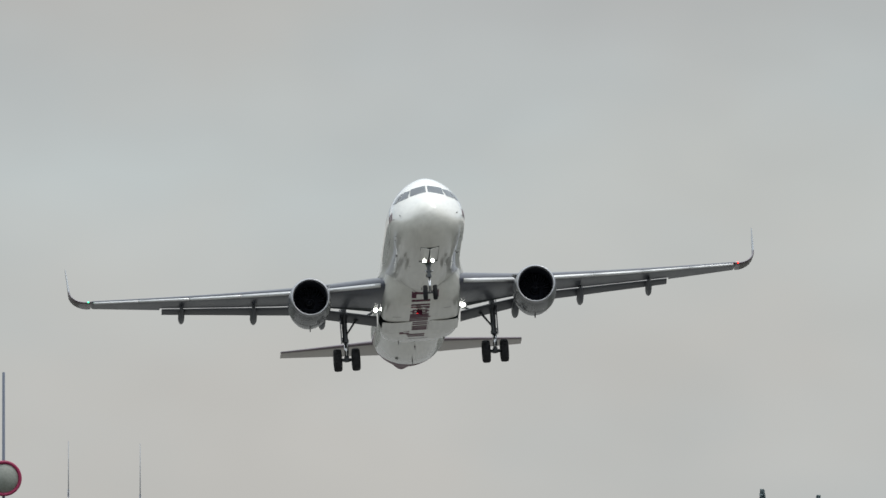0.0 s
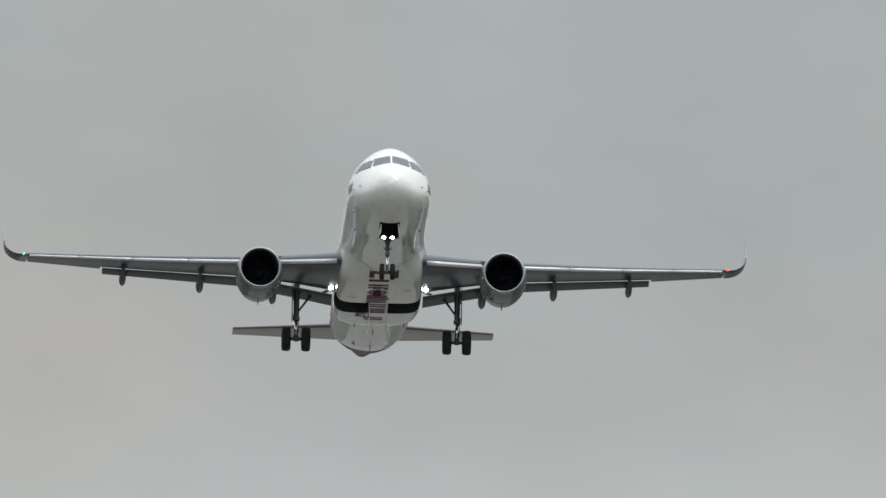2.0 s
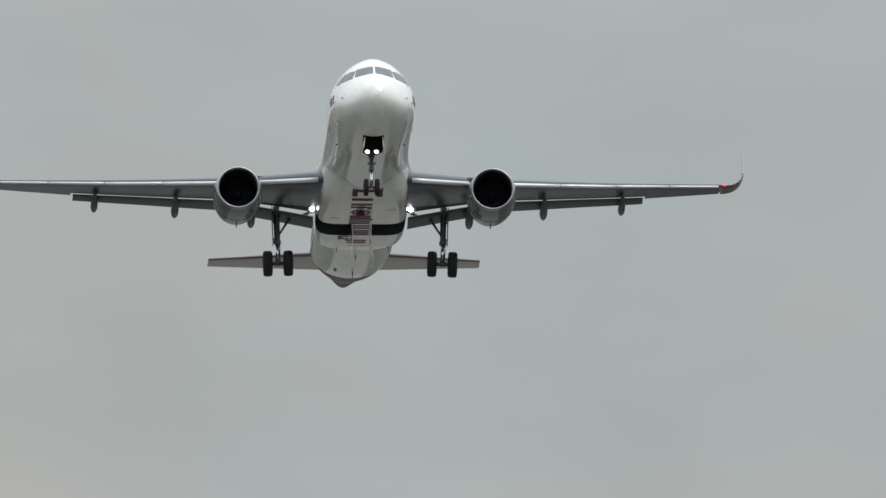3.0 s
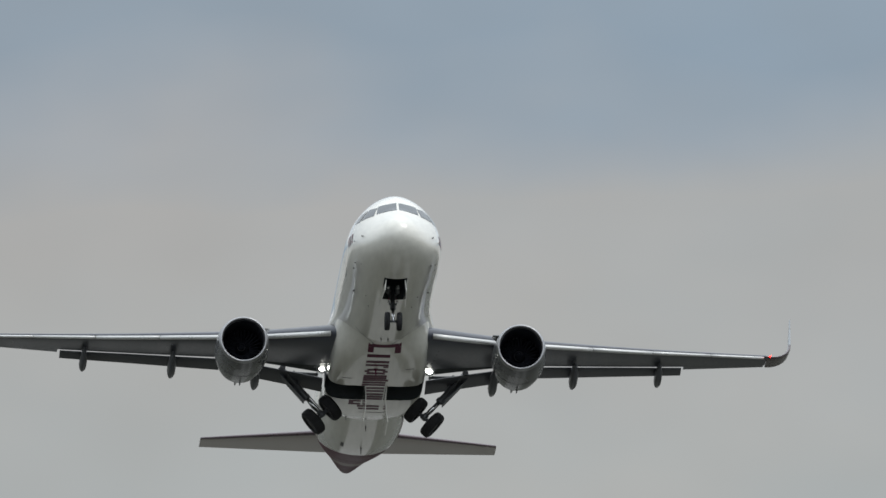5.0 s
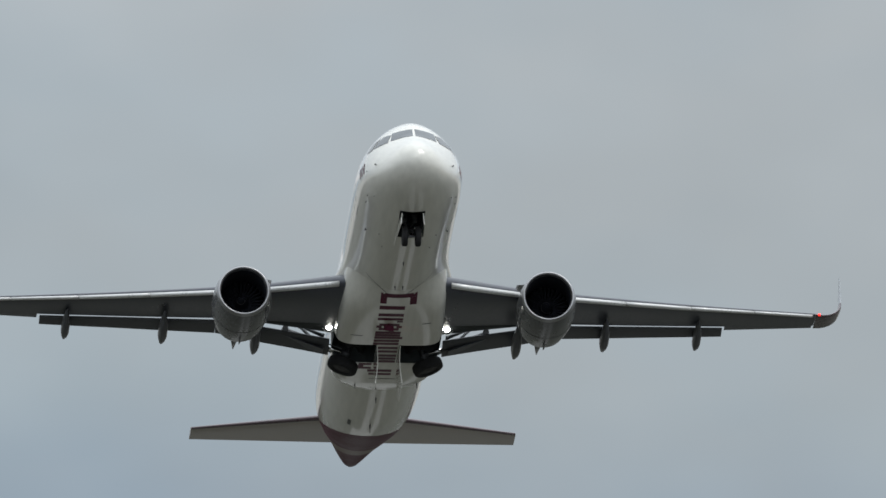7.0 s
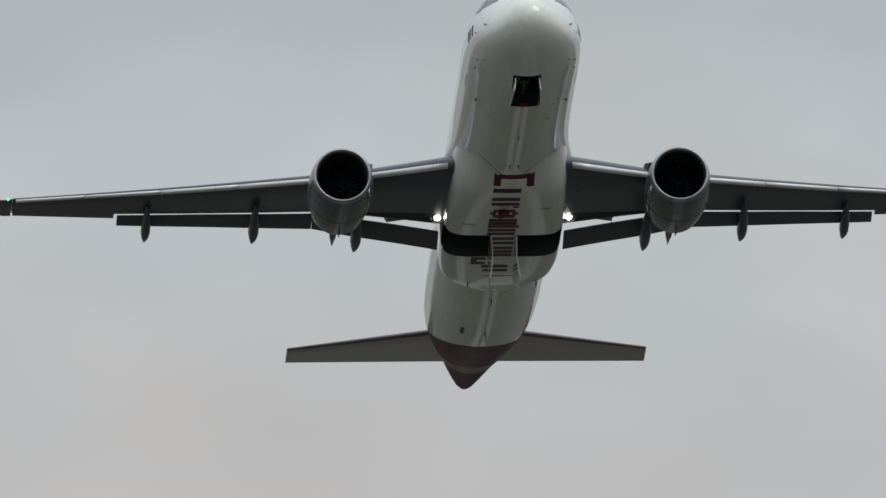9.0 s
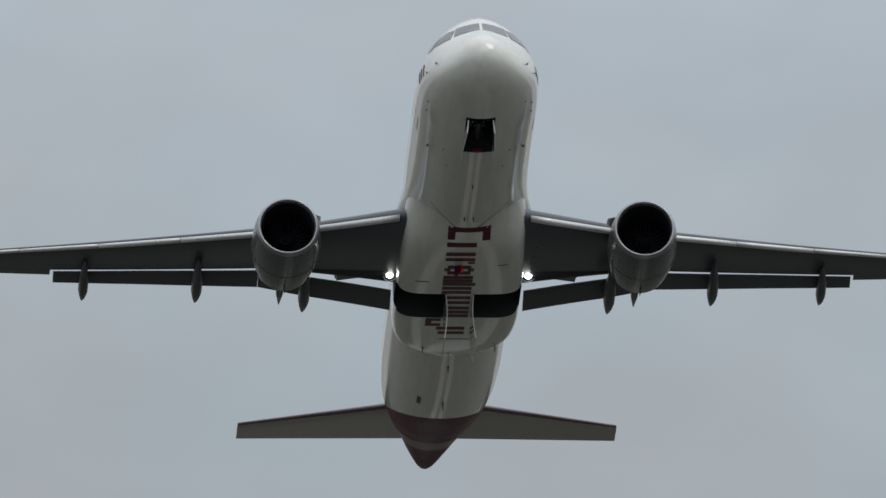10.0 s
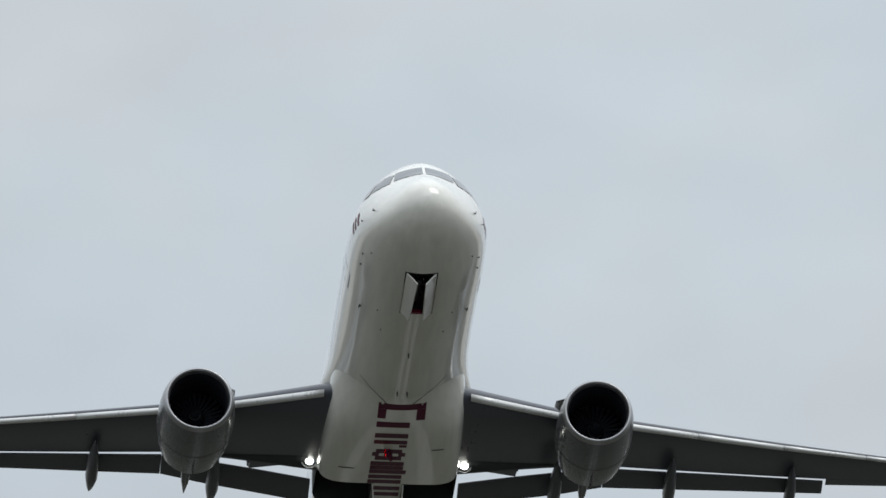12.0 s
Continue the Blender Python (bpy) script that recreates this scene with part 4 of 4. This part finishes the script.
def build_nose_gear(air):
    L = NOSE_LEN
    bm = bmesh.new()
    tube(bm, (0, 0, 0.1), (0, 0, -1.25), 0.10, 0.09, 14)
    tube(bm, (-0.32, 0, 0), (0.32, 0, 0), 0.075, seg=10)
    tube(bm, (-0.28, 0.0, 0), (-0.06, 0, -0.75), 0.035, seg=8)
    tube(bm, (0.28, 0.0, 0), (0.06, 0, -0.75), 0.035, seg=8)
    tube(bm, (0, 0, -1.1), (0, 0, -1.25), 0.12, seg=14)
    tube(bm, (-0.16, 0.0, -0.95), (0.16, 0.0, -0.95), 0.05, seg=10)
    leg = sharp(part("nose_gear_leg", bm, M_STEEL, air, "grey steel nose gear leg", at=Matrix.Translation(NOSE_PIVOT)))
    bm = bmesh.new()
    tube(bm, (0, 0, -1.2), (0, 0, -L), 0.06, seg=14)
    part("oleo", bm, M_CHROME, leg, "bright oleo piston")
    bm = bmesh.new()
    tube(bm, (-0.3, 0, -L), (0.3, 0, -L), 0.05, seg=10)
    part("axle", bm, M_STEEL, leg)
    for wx in (-0.25, 0.25):
        bm = bmesh.new()
        tyre(bm, 0.385, 0.22, wx)
        part("tyre", bm, M_TYRE, leg, "black rubber tyre", at=Matrix.Translation((0, 0, -L)))
        bm = bmesh.new()
        hub(bm, 0.385, 0.22, wx)
        part("wheel_hub", bm, M_RIM, leg, at=Matrix.Translation((0, 0, -L)))
    for wx, wz, r in ((-0.20, -0.50, 0.098), (0.20, -0.50, 0.098)):
        bm = bmesh.new()
        d = 2.6 * r
        turned(bm, [(0.07, 0.001), (0.06, r), (-d, r * 1.15), (-d, r * 1.05), (0.0, r * 0.95)], 18, "Y", (wx, -0.30, wz))
        tube(bm, (0, 0, wz), (wx, -0.24, wz), 0.03, seg=8)
        can = part("taxi_lamp", bm, M_STEEL, leg)
        bm = bmesh.new()
        turned(bm, [(0.0, 0.005), (0.0, r * 0.95)], 18, "Y", (wx, -0.30, wz))
        part("bulb", bm, M_LAMP2, leg, "glaring white lamp")
    bm = bmesh.new()
    tube(bm, (-0.17, -0.10, -0.95), (-0.17, -0.16, -0.95), 0.05, seg=10)
    tube(bm, (0.17, -0.10, -0.95), (0.17, -0.16, -0.95), 0.05, seg=10)
    part("steering_cylinder", bm, M_CHROME, leg)
    return leg


def build_beacon(air):
    """A red beacon: an added hood sweeps its narrow beam round about once a second."""
    p = belly_skin(13.5, -0.15, 0.0)
    bm = bmesh.new()
    turned(bm, [(0.06, 0.10), (-0.03, 0.10), (-0.05, 0.07), (-0.05, 0.001)], 20, "Z", p)
    part("beacon_base", bm, M_BURG, air)
    # the made-up hood hides the lamp between sweeps, in place of flashing
    bm = bmesh.new()
    for x in (-0.036, 0.026):
        box(bm, (x, -0.2, -0.2), (x + 0.010, 0.2, 0))
    box(bm, (-0.026, 0.19, -0.2), (0.026, 0.2, 0))
    box(bm, (-0.036, -0.2, -0.211), (0.036, 0.2, -0.2005))
    box(bm, (-0.036, -0.2, 0.0005), (0.036, 0.2, 0.011))
    rotor = part("beacon_flash_hood", bm, M_BURG, air, smooth=False, at=Matrix.Translation(p + Vector((0, 0, -0.05))))
    bm = bmesh.new()
    box(bm, (-0.022, 0.165, -0.13), (0.022, 0.188, -0.004))
    part("beacon_lamp", bm, M_BEACON, rotor, "red glowing beacon", False)
    return rotor, p + Vector((0, 0, -0.05))


aircraft = tagged(new("airliner"), "white twin-engine airliner with burgundy markings climbing, landing gear folding up", "aircraft")
build_fuselage(aircraft)
build_belly(aircraft)
DOORS = build_doors(aircraft)
LEGS = {}
for side in (-1, 1):
    build_wing(aircraft, side)
    build_engine(aircraft, side)
    build_tail(aircraft, side)
    LEGS[side] = build_main_gear(aircraft, side)
build_fin(aircraft)
NOSE_LEG = build_nose_gear(aircraft)
BEACON, BEACON_AT = build_beacon(aircraft)


def build_gull():
    """A white bird that glides far behind the aircraft."""
    gull = tagged(new("gull"), "small white gull gliding far off under the clouds", "bird")
    bm = bmesh.new()
    turned(bm, [(-0.24, 0.01), (-0.2, 0.04), (-0.1, 0.08), (0.05, 0.09), (0.18, 0.05), (0.27, 0.015)], 12, "Y")
    part("body", bm, M_WHITE, gull)
    bm = bmesh.new()
    skin(bm, [[Vector((x, y, z)) for x, z in ((-w, 0), (w, 0), (w, 0.012), (-w, 0.012))] for y, w in ((0.22, 0.03), (0.38, 0.08))])
    part("tail", bm, M_WHITE, gull, smooth=False)
    for sx in (-1, 1):
        bm = bmesh.new()
        rings = []
        for x, z, y0, c in ((0.05, 0.02, -0.10, 0.24), (0.16, 0.20, -0.14, 0.25), (0.27, 0.30, -0.14, 0.24), (0.42, 0.20, -0.08, 0.18), (0.60, 0.06, 0.02, 0.06)):
            rings.append([Vector((sx * x, y0 + c * u, z + c * h)) for u, h in airfoil(0.09, 0, 1, 5)])
        skin(bm, rings[:4])
        wing = part("wing", bm, M_WHITE, gull)
        bm = bmesh.new()
        skin(bm, rings[3:])
        part("wing_tip", bm, M_GALV, wing, "grey wing tip")
    return gull


GULL = build_gull()


# ---- what moves ----
GEAR = ((0, 0), (2.8, 0), (3.3, 6), (3.8, 15), (4.3, 24), (4.7, 29.5), (5.0, 33), (5.5, 39.5), (6.0, 45.5), (6.5, 51.5), (7.0, 60), (7.5, 71), (8.0, 81), (8.5, 86), (12, 86))
MAIN_GEAR = ((0, 0), (2.8, 0), (3.3, 8), (3.8, 19), (4.3, 30), (4.7, 36.5), (5.0, 42), (5.5, 49.5), (6.0, 55.5), (6.5, 62), (7.0, 70), (7.5, 78), (8.0, 87), (8.5, 98), (12, 98))
MAIN_DOOR = ((0, 9), (0.3, 30), (0.6, 58), (0.9, 84), (1.2, 97), (12, 97))
NOSE_DOOR = ((0, 12), (0.3, 30), (0.6, 60), (0.9, 84), (1.2, 92), (11.4, 92), (11.6, 80), (11.8, 62), (12, 44))


def motions():
    walk(aircraft, [
        (0, pose(85.00, 2075.36, 23.70, -13.136, -3.526, 0.716)),
        (0.5, pose(85.00, 2036.57, 28.29, -12.591, -3.304, 0.483)),
        (1, pose(85.00, 1997.71, 33.08, -13.140, -1.210, -0.060)),
        (1.5, pose(85.00, 1958.81, 38.04, -13.203, 1.928, -0.546)),
        (2, pose(85.00, 1919.89, 43.20, -12.697, 1.316, -0.502)),
        (2.5, pose(85.00, 1880.96, 48.54, -12.873, -0.151, -0.240)),
        (2.7, pose(85.00, 1865.38, 50.73, -12.968, -0.050, -0.330)),
        (4.3, pose(85.00, 1740.97, 69.33, -14.493, 1.682, 0.263)),
        (4.5, pose(85.00, 1725.46, 71.79, -14.420, 1.576, 0.371)),
        (5, pose(85.00, 1686.72, 78.08, -14.329, 1.467, 0.339)),
        (5.5, pose(85.00, 1648.08, 84.54, -14.772, 1.554, 0.285)),
        (6, pose(85.00, 1609.53, 91.20, -15.155, 1.486, 0.129)),
        (6.5, pose(85.00, 1571.09, 98.04, -15.699, 1.083, 0.369)),
        (7, pose(85.00, 1532.78, 105.08, -15.741, 0.807, 0.645)),
        (7.2, pose(85.00, 1517.49, 107.94, -15.762, 0.766, 0.692)),
        (8.8, pose(85.00, 1396.10, 131.94, -15.918, -0.182, 0.398)),
        (9, pose(85.00, 1381.04, 135.07, -15.914, -0.642, 0.277)),
        (9.5, pose(85.00, 1343.53, 143.04, -15.973, -0.369, -0.531)),
        (10, pose(85.00, 1306.21, 151.20, -16.024, 0.040, -0.650)),
        (10.5, pose(85.00, 1269.08, 159.54, -15.933, 0.379, -0.555)),
        (11, pose(85.00, 1232.15, 168.07, -15.945, 0.855, -0.478)),
        (11.5, pose(85.00, 1195.42, 176.79, -15.400, 0.793, -0.390)),
        (12, pose(85.00, 1158.89, 185.70, -15.398, 1.191, -0.155)),
    ])

    walk(BEACON, [(t, pose(*BEACON_AT, 0, 0, (t - 11.0) * 360 / 1.0889)) for t in [i * 0.2 for i in range(61)]])
    walk(GULL, [(t, Matrix.Translation(bearing(3.205 + 0.145 * (t - 4.3), 2000, 79.1 - 1.2 * (t - 4.3))) @ pose(0, 0, 0, 35, 2, 12)) for t in (0.0, 6.0, 12.0)])
    for sx in (-1, 1):
        leg, (upper, lower) = LEGS[sx]
        px, py, pz = MAIN_PIVOT
        rows, up_rows, low_rows = [], [], []
        for t, a in MAIN_GEAR:
            g = radians(a)
            # the stowed leg is drawn up into the wing
            lift = 0.45 * min(1.0, max(0.0, (a - 76) / 20))
            rows.append((t, pose(sx * px, py, pz + lift, 0, sx * a, 0)))
            # the two links of the side stay meet at a knee
            ax, az = STAY_TOP[0], STAY_TOP[1] + lift
            bx, bz = px - STAY_LEG * math.sin(g), pz + lift - STAY_LEG * math.cos(g)
            d = min(math.hypot(bx - ax, bz - az), 2 * STAY_LINK - 0.001)
            base = math.atan2(bx - ax, -(bz - az))
            bend = math.acos(d / 2 / STAY_LINK)
            ua = base + bend
            kx, kz = ax + STAY_LINK * math.sin(ua), az - STAY_LINK * math.cos(ua)
            la = math.atan2(bx - kx, -(bz - kz))
            up_rows.append((t, pose(sx * ax, py, az, 0, -sx * math.degrees(ua), 0)))
            low_rows.append((t, pose(sx * kx, py, kz, 0, -sx * math.degrees(la), 0)))
        walk(leg, rows)
        walk(upper, up_rows)
        walk(lower, low_rows)
        hz = belly(16.7, MAIN_BAY[2]).z - 0.01
        walk(DOORS["main", sx], [(t, pose(sx * (MAIN_BAY[2] + 0.01), (MAIN_BAY[0] + MAIN_BAY[1]) / 2 - REF, hz, 0, sx * a, 0)) for t, a in MAIN_DOOR])
        walk(DOORS["nose", sx], [(t, pose(sx * NOSE_BAY[2], (NOSE_BAY[0] + NOSE_BAY[1]) / 2 - REF, -1.92, -2.5, -sx * a, 0)) for t, a in NOSE_DOOR])
    walk(NOSE_LEG, [(t, pose(*NOSE_PIVOT, -a * 1.12 if a > 60 else -a, 0, 0)) for t, a in GEAR])


motions()
